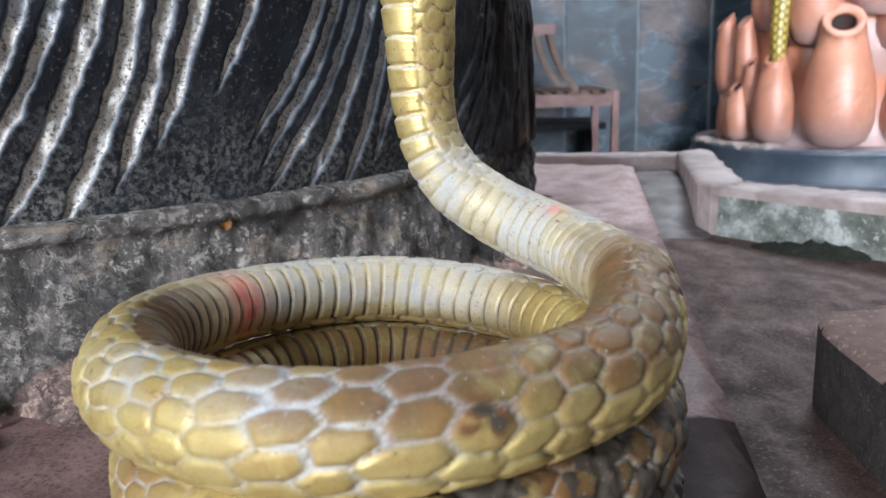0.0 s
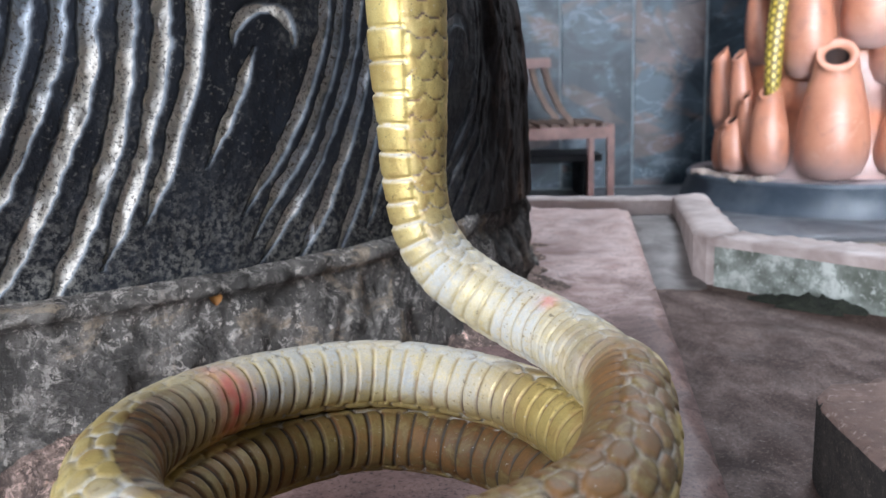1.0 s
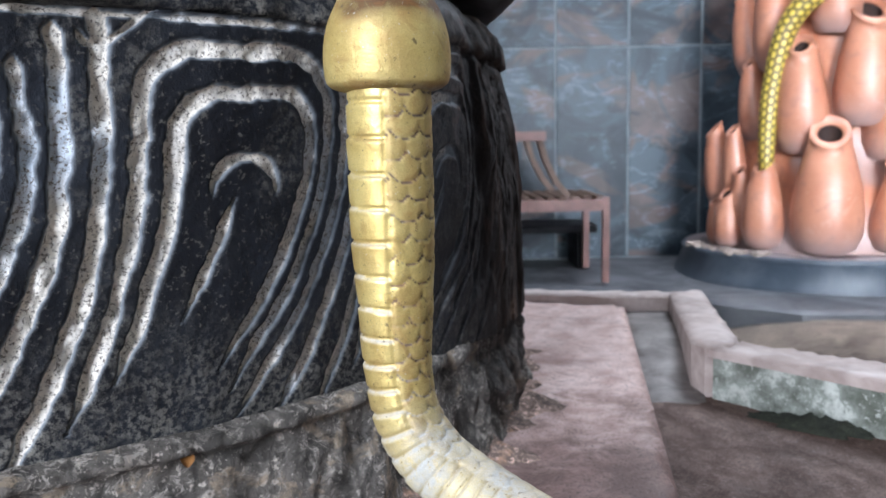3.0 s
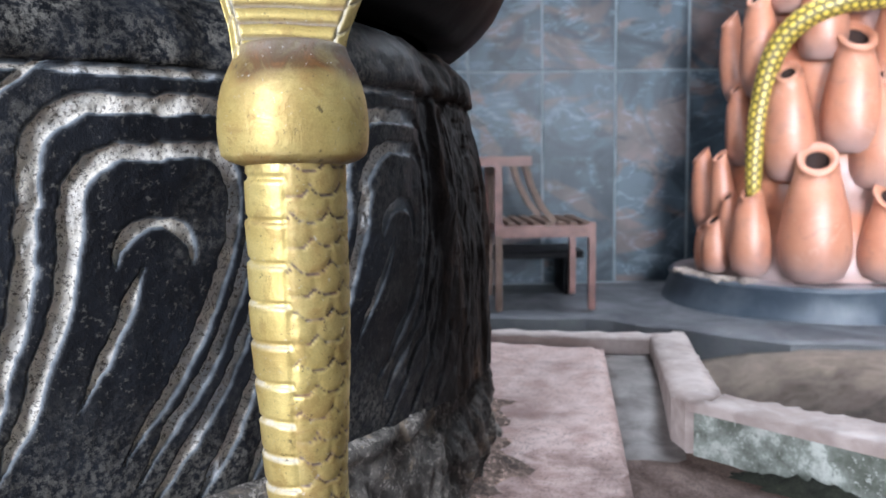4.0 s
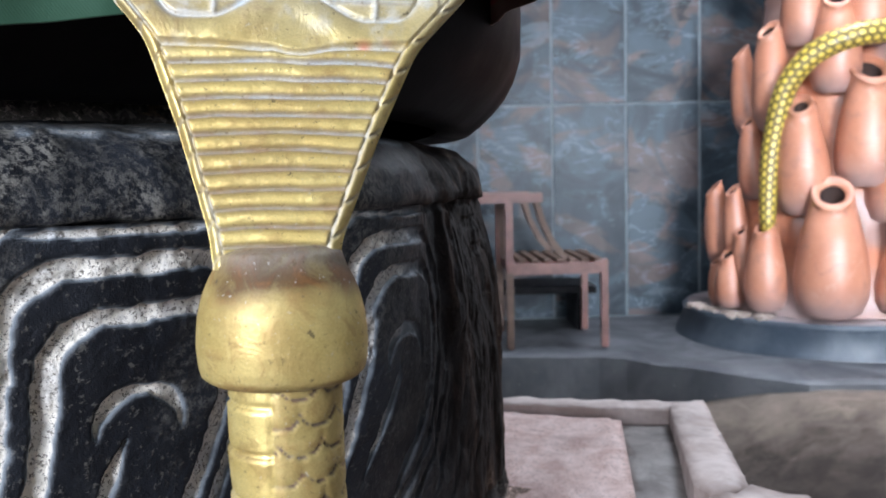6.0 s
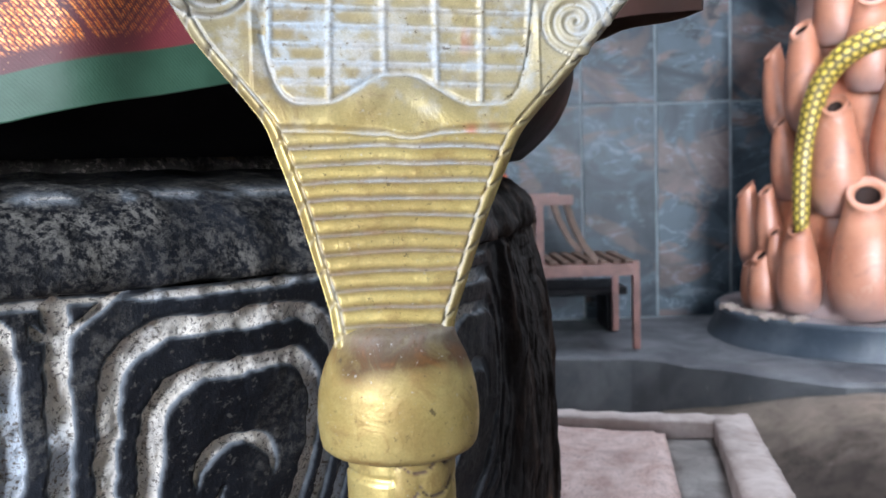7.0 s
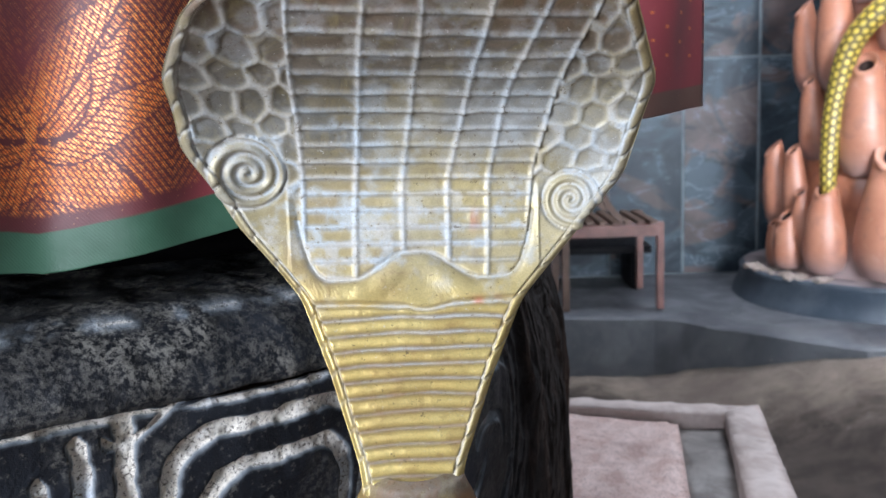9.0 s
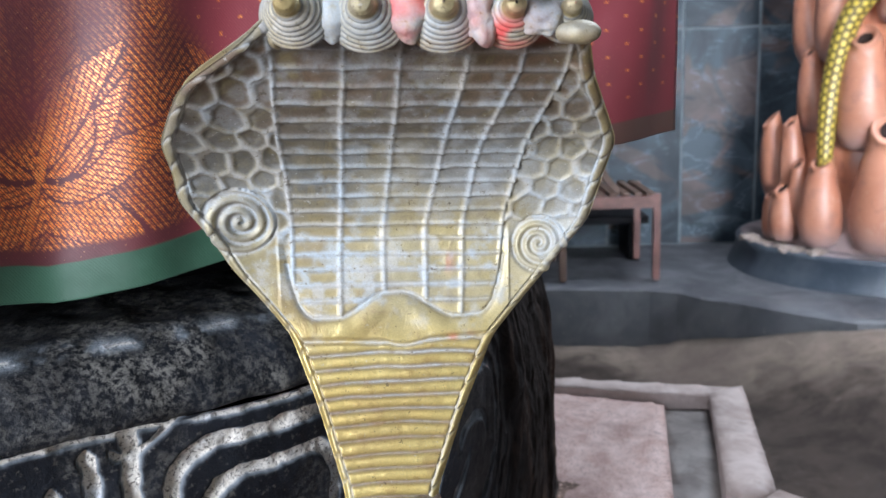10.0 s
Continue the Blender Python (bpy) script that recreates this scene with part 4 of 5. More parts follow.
HOOD_Y = smooth_curve([0.330, 0.34, 0.38, 0.41, 0.44, 0.46, 0.49, 0.52, 0.545, 0.556], [0.405, 0.407, 0.419, 0.428, 0.437, 0.4405, 0.427, 0.394, 0.373, 0.366], 0.09)
HOOD_L = smooth_curve([0.330, 0.346, 0.3826, 0.4134, 0.443, 0.4783, 0.504, 0.5256, 0.541, 0.556], [-0.0470, -0.0491, -0.0606, -0.0724, -0.0962, -0.1145, -0.1125, -0.096, -0.068, -0.050], 0.06)
HOOD_R = smooth_curve([0.330, 0.3428, 0.3783, 0.4081, 0.431, 0.4597, 0.4973, 0.5253, 0.541, 0.556], [-0.0075, -0.0061, 0.0072, 0.0208, 0.042, 0.0663, 0.076, 0.0620, 0.058, 0.048], 0.06)


def LIP(x):
    """Upper edge of the rolled lip: two round hollows with a low hump between, turning up at both ends."""
    x = np.asarray(x, float)
    hump = 0.4203 + 0.0100 * ramp(x, -0.050, -0.028) - 0.0118 * ramp(x, -0.022, 0.004)
    left = np.clip((-0.054 - x) / 0.022, 0, 1.4)
    right = np.clip((x - 0.0085) / 0.0195, 0, 1.4)
    return np.minimum(hump + 0.046 * left ** 4 + 0.0415 * right ** 4, 0.467)


ROWS_Z = [0.415, 0.4616, 0.500, 0.527, 0.556]
COLUMNS = [smooth_curve(ROWS_Z, xs, 0.15) for xs in ((-0.071, -0.0700, -0.0680, -0.0623, -0.057), (-0.0490, -0.0483, -0.0423, -0.0356, -0.031), (-0.0290, -0.0287, -0.0208, -0.0143, -0.009),
                                                    (-0.0100, -0.0094, 0.0012, 0.0113, 0.017), (0.0060, 0.0079, 0.0172, 0.0325, 0.039), (0.0225, 0.0263, 0.0370, 0.0508, 0.055))]


def cobra_hood():
    nz, ns = 330, 330
    zz = np.linspace(0.333, 0.553, nz)
    ss = np.linspace(-1, 1, ns)
    Z, S = np.meshgrid(zz, ss, indexing="ij")
    xl, xr = HOOD_L(Z), HOOD_R(Z)
    half, mid = (xr - xl) / 2, (xr + xl) / 2
    # denser towards the edges, so that the rim rounds over
    X = mid + half * np.sin(S * math.pi / 2) * 1.0
    rim = 1 - np.abs(np.sin(S * math.pi / 2))
    Y = HOOD_Y(Z) + 0.13 * (X + 0.028) - 0.010 * ramp(np.abs(S), 0.45, 1.0) * ramp(Z, 0.42, 0.47) + 0.004 * ramp(rim * half, 0.004, 0.0)
    P = np.stack([X, Y, Z], -1)
    du, dv = np.gradient(P, axis=0), np.gradient(P, axis=1)
    N = np.cross(du, dv)
    N /= np.linalg.norm(N, axis=2)[..., None] + 1e-9
    N *= np.sign(-N[..., 1:2])
    n1 = vnoise(P, 0.014, 101)
    n2 = vnoise(P, 0.005, 102)
    edge = rim * half
    lip = LIP(X)
    low = 0.4088 - 0.0022 * np.exp(-((X + 0.0200) / 0.010) ** 2) + 0.0022 * ramp(X, -0.035, -0.07) + 0.0006 * n1 + 0.0004 * n2
    h = np.zeros(Z.shape)
    dep = np.zeros(Z.shape)

    def groove(dist, wide, deep, stain):
        nonlocal h, dep
        g = np.exp(-(dist / wide) ** 2)
        h -= deep * g
        dep = np.maximum(dep, stain * np.exp(-(dist / (wide * 1.25)) ** 2))

    below = ramp(Z, low + 0.0004, low - 0.0012)
    band = 0.0042 + 0.0008 * ramp(Z, 0.36, 0.40)
    inner = ramp(edge, band, band + 0.0008)
    # throat ribs
    ph = np.mod((Z - 0.3415 + 0.0007 * n1 + 0.0009 * vnoise(P, 0.03, 109) + 1.2 * (X + 0.028) ** 2 + 0.03 * (X + 0.028)) / 0.0063, 1.0)
    dist = np.minimum(ph, 1 - ph) * 0.0063
    rib = below * inner
    ribd = dist
    h += rib * (0.0012 * np.sin(math.pi * ph) ** 0.7 - 0.0011 * np.exp(-(dist / 0.0006) ** 2))
    dep = np.maximum(dep, rib * np.exp(-(dist / 0.0009) ** 2) * (0.3 + 0.6 * ramp(Z, 0.365, 0.408)))
    # smooth lip that rolls up at both ends
    inside = (X > COLUMNS[0](Z) - 0.001) & (X < COLUMNS[5](Z) + 0.001)
    lipd = (Z - lip) / np.sqrt(1 + ((LIP(X + 0.001) - LIP(X - 0.001)) / 0.002) ** 2)
    under = np.clip(-lipd / 0.0125, 0, 1)
    full_roll = np.where(under < 0.5, np.sqrt(np.sin(math.pi * np.minimum(under, 0.5)) + 1e-6), 1 - 0.45 * ramp(under, 0.5, 1.0))
    h += 0.0018 * full_roll * inner * ramp(Z, low, low + 0.002) * ramp(Z, 0.462, 0.448)
    groove(np.where(edge > band, Z - low, 1.0), 0.0008, 0.0010, 0.8)
    groove(np.where(inside | (Z < 0.446), lipd, 1.0), 0.0010, 0.0010, 0.95)
    # panel of plates
    panel = ramp(lipd, 0.0, 0.0012) * inside
    ph = np.mod((Z - 0.4616 + 0.0003 * n1 + 0.04 * (X + 0.028)) / 0.00695, 1.0)
    dist = np.minimum(ph, 1 - ph) * 0.00695
    h += panel * (0.0005 * (1 - ph) + 0.0010 * np.exp(-(dist / 0.0008) ** 2))
    white = np.exp(-((Z - 0.438) / 0.022) ** 2) + 0.35 * np.exp(-(((X - 0.006) / 0.016) ** 2 + ((Z - 0.449) / 0.010) ** 2))
    dep = np.maximum(dep, panel * np.exp(-(dist / 0.0013) ** 2) * (0.50 + 0.50 * white))
    for i, col in enumerate(COLUMNS):
        dist = np.where(panel > 0.3, X - col(Z) - 0.0003 * n1, 1.0)
        groove(dist, 0.0010, -0.0009, 0.9)
    # side scales
    sides = (~inside) * ramp(Z, 0.452, 0.458) * ramp(edge, 0.0034, 0.0050)
    d, b, near = oval_net(-Z + 0.0022 * n1 + 0.0006 * n2, X + 0.0020 * vnoise(P, 0.018, 108) + 0.0006 * n2, 0.0097, 0.0128, 0.17)
    far = np.ones(Z.shape)
    for cx, cz, big, turn in ((-0.0915, 0.4665, 0.0150, 1), (0.0432, 0.4490, 0.0128, 1)):
        r = np.hypot(X - cx, Z - cz)
        a = np.arctan2(Z - cz, (X - cx) * turn)
        far = np.minimum(far, ramp(r, big, big + 0.0012))
        disc = 1 - ramp(r, big - 0.0004, big + 0.0006)
        pitch = big / 2.9
        sp = np.mod(r / pitch - a / (2 * math.pi) + 0.2, 1.0)
        coil = np.cos(2 * math.pi * sp)
        h = np.where(disc > 0.5, 0.0008 + 0.0009 * coil, h)
        dep = np.where(disc > 0.5, 0.75 * ramp(-coil, 0.35, 0.95) + 0.25, dep)
        rimd = np.abs(r - big)
        h -= 0.0009 * np.exp(-(rimd / 0.0007) ** 2)
        dep = np.maximum(dep, 0.8 * np.exp(-(rimd / 0.0010) ** 2))
    sides = sides * far
    d = np.minimum(d, 1.6 * np.clip(0.56 - near, 0, 1) + 0.04)
    cut = 1 - ramp(d + 0.10 * n2, 0.05, 0.42)
    h += sides * (0.0009 * cut + 0.0005 * b)
    dep = np.maximum(dep, sides * (1 - ramp(d + 0.12 * n2, 0.02, 0.36)) * 0.8)
    pits = sides * (1 - cut) + panel * (1 - np.exp(-(dist / 0.0012) ** 2)) * ramp(Z, 0.445, 0.48)
    # plaited rim
    rimz = 1 - ramp(edge, band, band + 0.0006)
    ph = np.mod((Z + np.where(X > -0.028, 1, -1) * edge * 0.9) / 0.0112, 1.0)
    dist = np.minimum(ph, 1 - ph) * 0.0112
    h += rimz * (0.0009 - 0.0012 * np.exp(-(dist / 0.0007) ** 2))
    dep = np.maximum(dep, rimz * 0.55 * np.exp(-(dist / 0.0010) ** 2))
    groove(edge - band, 0.0006, 0.0010, 0.75)
    h += n1 * 0.00025 + n2 * 0.00012
    h *= ramp(edge, 0.0, 0.0022)
    F = P + N * h[..., None]
    thick = 0.0035 + 0.011 * np.sqrt(np.clip(edge / (half + 1e-6), 0, 1)) * ramp(Z, 0.50, 0.36) + 0.004 * ramp(edge, 0.0, 0.01)
    thick *= ramp(edge, -0.0005, 0.003)
    B = P - N * thick[..., None]
    full = np.concatenate([F, B[:, ::-1][:, 1:-1]], 1)
    m = full.shape[1]
    patch = ramp(fbm(P, 0.03, 105), -0.5, 0.4)
    dep = np.clip(dep * (0.70 + 0.5 * patch) + (0.34 + 0.36 * white) * inner * ramp(fbm(P, 0.006, 106, 4) + 0.6 * fbm(P, 0.03, 107), -0.25, 0.75) * ramp(Z, 0.40, 0.415), 0, 1)
    # darkening near the top is tarnish plus painted shade of the overhanging heads
    gri = np.clip(0.12 + 0.13 * ramp(Z, 0.40, 0.44) + 0.20 * patch * ramp(Z, 0.38, 0.43) + 0.40 * pits * ramp(Z, 0.43, 0.49) + 0.38 * ramp(Z, 0.485, 0.53) + 0.65 * rib * np.exp(-(ribd / 0.0010) ** 2)  , 0, 0.90)
    red = np.exp(-(((P - np.array([0.034, 0.38, 0.5420])) / np.array([0.014, 0.02, 0.0030])) ** 2).sum(-1)) * 0.7
    red = np.maximum(red, 0.5 * np.exp(-(((P - np.array([0.0005, 0.438, 0.443])) / 0.004) ** 2).sum(-1)) * ramp(n2, 0, 0.5))
    red = np.maximum(red, 0.8 * np.exp(-(((P - np.array([0.0035, 0.43, 0.4095])) / np.array([0.006, 0.02, 0.0016])) ** 2).sum(-1)) * ramp(n2, -0.4, 0.3))

    def wide(a, fill):
        return np.concatenate([a, np.full((nz, m - ns), fill)], 1).ravel()

    return full.reshape(-1, 3), grid_faces(nz, m, False, True)[:, ::-1], wide(dep, 0.1), wide(gri, 0.5), wide(red, 0.0)


def cobra_head(x, size, tip):
    """A small head on the hood's upper edge: a ringed throat that bulges forward, and a blunt snout."""
    axis = np.array([tip, -0.98, 0.16])
    axis /= np.linalg.norm(axis)
    right = np.array([1.0, 0.13, 0.0])
    right -= right @ axis * axis
    right /= np.linalg.norm(right)
    up = np.cross(right, axis)
    base = np.array([x, 0.3670 + 0.13 * (x + 0.028), 0.5490 - 0.035 * (x + 0.02)])
    n, m = 90, 72
    t = np.linspace(0, 1, n)
    rad = size * smooth_curve([0, 0.1, 0.25, 0.42, 0.55, 0.64, 0.72, 0.82, 0.92, 1.0], [1.14, 1.06, 0.90, 0.70, 0.52, 0.37, 0.33, 0.34, 0.27, 0.03], 0.03)(t)
    T, A = np.meshgrid(t, np.linspace(0, 2 * math.pi, m, endpoint=False), indexing="ij")
    body = ramp(T, 0.66, 0.60)
    ring = np.mod(T / 0.094, 1.0)
    seam = np.minimum(ring, 1 - ring)
    C = base + axis * (t * 0.020)[:, None]
    out = np.cos(A)[..., None] * right + np.sin(A)[..., None] * up * 0.92
    P = C[:, None] + rad[:, None, None] * out
    h = (0.0007 * np.sin(math.pi * ring) - 0.0004) * body + 0.0003 * vnoise(P, 0.004, 111)
    P = P + h[..., None] * out
    dep = body * (0.45 + 0.5 * ramp(seam, 0.30, 0.12)) * (0.6 + 0.4 * ramp(fbm(P, 0.01, 112), -0.4, 0.3))
    gri = np.clip(0.85 * body * ramp(seam, 0.2, 0.45) + 0.25, 0, 0.85)
    red = np.exp(-(((P - np.array([0.026, 0.362, 0.541])) / np.array([0.011, 0.03, 0.0055])) ** 2).sum(-1)) * ramp(vnoise(P, 0.006, 113), -0.7, 0.1)
    return P.reshape(-1, 3), grid_faces(n, m, False, True)[:, ::-1], dep.ravel(), gri.ravel(), np.clip(red, 0, 0.95).ravel()


def ash_lump(x, y, z, rx, rz, red, metal=False):
    """Caked ash and colour powder between the heads, or a cast knob."""
    n, m = 28, 36
    T, A = np.meshgrid(np.linspace(0.02, math.pi - 0.02, n), np.linspace(0, 2 * math.pi, m, endpoint=False), indexing="ij")
    D = np.stack([np.sin(T) * np.cos(A), np.sin(T) * np.sin(A), np.cos(T)], -1)
    P = np.array([x, y, z]) + D * np.array([rx, 0.006, rz])
    P = P + D * (fbm(P, 0.006, 115, 3) * (0.0006 if metal else 0.0016) + vnoise(P, 0.012, 117) * (0.0 if metal else 0.0030))[..., None]
    full = np.full(n * m, 1.0)
    stain = np.clip(red * (0.6 + 0.7 * vnoise(P, 0.005, 116)), 0, 0.95).ravel()
    return P.reshape(-1, 3), grid_faces(n, m, False, True), full * (0.25 if metal else 1.0), full * (0.45 if metal else 0.1), stain


def build_cobra():
    pieces = [cobra_tube(), cobra_collar(), cobra_hood()]
    for x, size, tip in ((-0.0475, 0.0120, -0.05), (-0.0225, 0.0134, -0.02), (0.0045, 0.0134, 0.03), (0.0285, 0.0118, 0.06), (0.0480, 0.0096, 0.10)):
        pieces.append(cobra_head(x, size, tip))
    for row in ((-0.0352, 0.3655, 0.5500, 0.0062, 0.0120, 0.0), (-0.0090, 0.3650, 0.5510, 0.0070, 0.0115, 0.7), (0.0170, 0.3655, 0.5490, 0.0070, 0.0110, 0.4), (0.0300, 0.352, 0.5560, 0.0080, 0.0040, 0.3), (0.0390, 0.3665, 0.5460, 0.0085, 0.0095, 0.1)):
        pieces.append(ash_lump(*row))
    pieces.append(ash_lump(0.0515, 0.362, 0.5400, 0.0078, 0.0044, 0.0, True))
    pieces.append(ash_lump(-0.0560, 0.368, 0.5440, 0.0030, 0.0062, 0.0, True))
    V, Q, D, G, K = [], [], [], [], []
    base = 0
    for v, q, d, g, r in pieces:
        V.append(v), Q.append(q + base), D.append(d), G.append(g), K.append(r)
        base += len(v)
    # ash is cut back below the heads, part of the shade painted there
    me = mesh_from("cobra_statue", np.vstack(V), np.vstack(Q), True, {"ash": ramp(np.vstack(V)[:, 2], 0.395, 0.445) * (1 - 0.65 * ramp(np.vstack(V)[:, 2], 0.490, 0.530) * ramp(np.vstack(V)[:, 2], 0.542, 0.538)), "deposit": np.concatenate(D), "grime_shade": np.concatenate(G), "kumkum": np.concatenate(K)})
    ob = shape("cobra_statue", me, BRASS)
    tagged(ob, "coiled brass cobra statue with a spread hood, tarnished, chalky grooves", "statue")


build_cobra()


# ---- cloth over the stand on the pedestal ----
def make_brocade():
    k = Maker("brocade", 0.5)
    fig, hem, pink = k.attr("figure"), k.attr("hem"), k.attr("sheer")
    w = k.n.new("ShaderNodeTexWave")
    w.wave_type, w.bands_direction = "BANDS", "DIAGONAL"
    w.inputs["Scale"].default_value, w.inputs["Distortion"].default_value = 300, 0.6
    w.inputs["Detail Scale"].default_value = 40
    k.l.new(k.co, w.inputs["Vector"])
    n1, n2, n3 = k.noise(30, 4, 0.6), k.noise(700, 2, 0.5), k.noise(9, 3, 0.5)
    weave = k.steps(w.outputs["Fac"], 0.25, 0.6)
    ground = k.mix(k.steps(n1, 0.3, 0.7), (0.115, 0.020, 0.024), (0.075, 0.015, 0.018))
    ground = k.mix(pink, ground, k.mix(k.steps(n3, 0.35, 0.65), (0.23, 0.035, 0.045), (0.16, 0.028, 0.032)))
    ground = k.mix(k.steps(n2, 0.68, 0.76, 0, 0.35), ground, (0.50, 0.22, 0.10))
    on = k.math("MULTIPLY", fig, k.math("ADD", 0.25, k.math("MULTIPLY", weave, 0.75)))
    c = k.mix(on, ground, k.mix(k.steps(n2, 0.35, 0.7), (0.74, 0.18, 0.035), (0.92, 0.34, 0.085)))
    c = k.mix(hem, c, k.mix(k.steps(n1, 0.3, 0.7), (0.022, 0.075, 0.042), (0.035, 0.10, 0.06)))
    k.colour(c)
    k.put(k.b.inputs["Metallic"], k.math("MULTIPLY", on, 0.3))
    k.rough(k.steps(on, 0.0, 1.0, 0.55, 0.36))
    k.put(k.b.inputs["Sheen Weight"], 0.08)
    k.bump(w.outputs["Fac"], 0.10, 0.0004)
    k.bump(n2, 0.25, 0.0004)
    return k.mat


BROCADE = make_brocade()
WOOD = make_plain("dark_wood", (0.06, 0.035, 0.022), (0.035, 0.02, 0.014), 0.6, 12, grain=(1, 6, 1))
CORNER = np.array([0.151, 0.639])
ALONG = np.array([-0.891, -0.454])
BACK = np.array([-0.454, 0.891])


def draped_cloth():
    a = np.r_[np.arange(-0.50, -0.012, 0.012), np.arange(-0.012, 0.27, 0.002), np.arange(0.27, 0.52, 0.0008), np.arange(0.52, 1.0, 0.012)]
    t = np.r_[np.linspace(0, 0.54, 215), np.linspace(0.545, 1, 40)]
    A, T = np.meshgrid(a, t, indexing="ij")
    hem = np.interp(a, [-0.5, -0.1, 0.0, 0.10, 0.22, 0.33, 0.376, 0.392, 0.43, 0.55, 1.0], [0.47, 0.485, 0.488, 0.474, 0.449, 0.430, 0.421, 0.419, 0.424, 0.421, 0.431])[:, None]
    Z = hem + (0.745 - hem) * T
    front = np.clip(A, 0, None)[..., None] * ALONG + np.clip(-A, 0, None)[..., None] * BACK
    XY = CORNER + front
    down = 1 - T
    fold = 0.006 * np.sin(A * 34 + 1.2 + 3 * np.exp(-((A - 0.38) / 0.05) ** 2)) * (0.35 + 0.65 * down) + 0.004 * np.sin(A * 83 + Z * 20) * down
    fold -= 0.010 * np.exp(-((A - 0.385) / 0.022) ** 2) * ramp(Z, 0.56, 0.43)
    fold *= ramp(np.abs(A), 0.0, 0.03)
    out = np.array([0.454, -0.891])
    XY = XY + np.where((A >= 0)[..., None], fold[..., None] * out, fold[..., None] * np.array([0.891, 0.454]))
    P = np.concatenate([XY, Z[..., None]], -1)
    P += (fbm(P, 0.03, 121) * 0.0006)[..., None]
    # figures: crossing stems with feathered leaves and scrolls
    u, v = A - 0.392, Z - 0.486
    q = np.stack([np.mod(u + 0.060, 0.12) - 0.060, np.mod(v + 0.080, 0.16) - 0.080], -1)
    # long bent leaves that spray from one point, mirrored, each hatched its own way; small buds fill the rest
    px, pz = np.abs(q[..., 0]) + 0.0005, q[..., 1]
    
    def dashes(x, z, deg, thick=0.66):
        c0, s0 = math.cos(radians(deg)), math.sin(radians(deg))
        across, along = x * c0 + z * s0, -x * s0 + z * c0
        row = np.floor(across / 0.0030)
        return (np.mod(across / 0.0030, 1) < thick) * (0.35 + 0.65 * (np.mod(along / 0.0046 + row * 0.37, 1) < 0.74))

    fig = dashes(px, pz, 35, 0.62) * (0.45 + 0.50 * ramp(fbm(np.stack([A, Z, 0 * A], -1), 0.03, 128), -0.3, 0.2))
    for deg, length, broad, bend, hatch in ((-64, 0.056, 0.0185, 9, 25), (-20, 0.062, 0.0150, 15, 75), (12, 0.058, 0.0095, 12, 105), (40, 0.088, 0.0190, 13, 140), (74, 0.074, 0.0110, -5, 160)):
        c0, s0 = math.cos(radians(deg)), math.sin(radians(deg))
        run, off = px * c0 + pz * s0, -px * s0 + pz * c0
        off = off - bend * run ** 2
        w = broad * np.sin(math.pi * np.clip(run / length, 0, 1) ** 0.8) ** 0.75 - np.abs(off)
        inside = (w > 0) & (run > 0) & (run < length)
        fig = np.where(inside, dashes(px, pz, hatch, 0.74), fig)
        fig = np.where((w > -0.0013) & (w <= 0.0002) & (run > 0.002) & (run < length), 0.0, fig)
    fold_line = np.abs(u + 0.30 * v + 0.0005) < 0.0012
    fig = np.where(fold_line, 0.8, fig)
    dim = 1 - 0.88 * ramp(u + 0.7 * v, 0.0, 0.022) * ramp(v, 0.004, 0.022)
    fig = fig * dim
    zone = ramp(A + 0.02 * np.sin(Z * 40), 0.300, 0.325)
    border = ramp(Z - hem, 0.026, 0.030)
    fig = fig * zone * border
    dots = (np.mod(A / 0.011, 1) < 0.16) & (np.mod(Z / 0.017 + np.floor(A / 0.011) * 0.5, 1) < 0.12)
    fig = np.maximum(fig, dots * (1 - zone) * border * 0.8)
    tall = 0.0195 - 0.006 * ramp(A, 0.25, 0.05)
    green = (1 - ramp(Z - hem, tall, tall + 0.001)) * (0.5 + 0.5 * ramp(A, 0.05, 0.25))
    me = mesh_from("draped_cloth", P, grid_faces(len(a), len(t)), True, {"figure": fig, "hem": green, "sheer": 1 - zone})
    ob = shape("draped_cloth", me, BROCADE)
    mod = ob.modifiers.new("thickness", "SOLIDIFY")
    mod.thickness = 0.0012
    tagged(ob, "orange and maroon brocade cloth with green hem over a stand", "cloth")


def covered_stand():
    bm = bmesh.new()
    c = [CORNER + ALONG * i + BACK * j + np.array([-0.0, 0.03]) for i, j in ((0.03, 0.01), (0.95, 0.01), (0.95, 0.45), (0.03, 0.45))]
    low = [bm.verts.new((*p, 0.634)) for p in c]
    top = [bm.verts.new((*p, 0.748)) for p in c]
    bm.faces.new(low[::-1]), bm.faces.new(top)
    for i in range(4):
        bm.faces.new((low[i], low[(i + 1) % 4], top[(i + 1) % 4], top[i]))
    bmesh.ops.recalc_face_normals(bm, faces=bm.faces[:])
    tagged(shape("wooden_stand", bm, WOOD), "dark wooden stand under the brocade cloth on the pedestal", "stand")


draped_cloth()
covered_stand()

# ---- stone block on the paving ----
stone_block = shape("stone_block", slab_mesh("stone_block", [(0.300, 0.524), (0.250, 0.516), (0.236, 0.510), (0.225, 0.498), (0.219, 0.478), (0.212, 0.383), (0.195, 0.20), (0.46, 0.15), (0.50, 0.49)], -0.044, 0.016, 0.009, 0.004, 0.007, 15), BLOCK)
stone_block.data.materials.append(DARKB)
# side faces take the darker material, upward faces the paler one
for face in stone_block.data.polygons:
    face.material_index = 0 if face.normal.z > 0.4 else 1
tagged(stone_block, "rough stone block with dark sides and dusty top", "block")


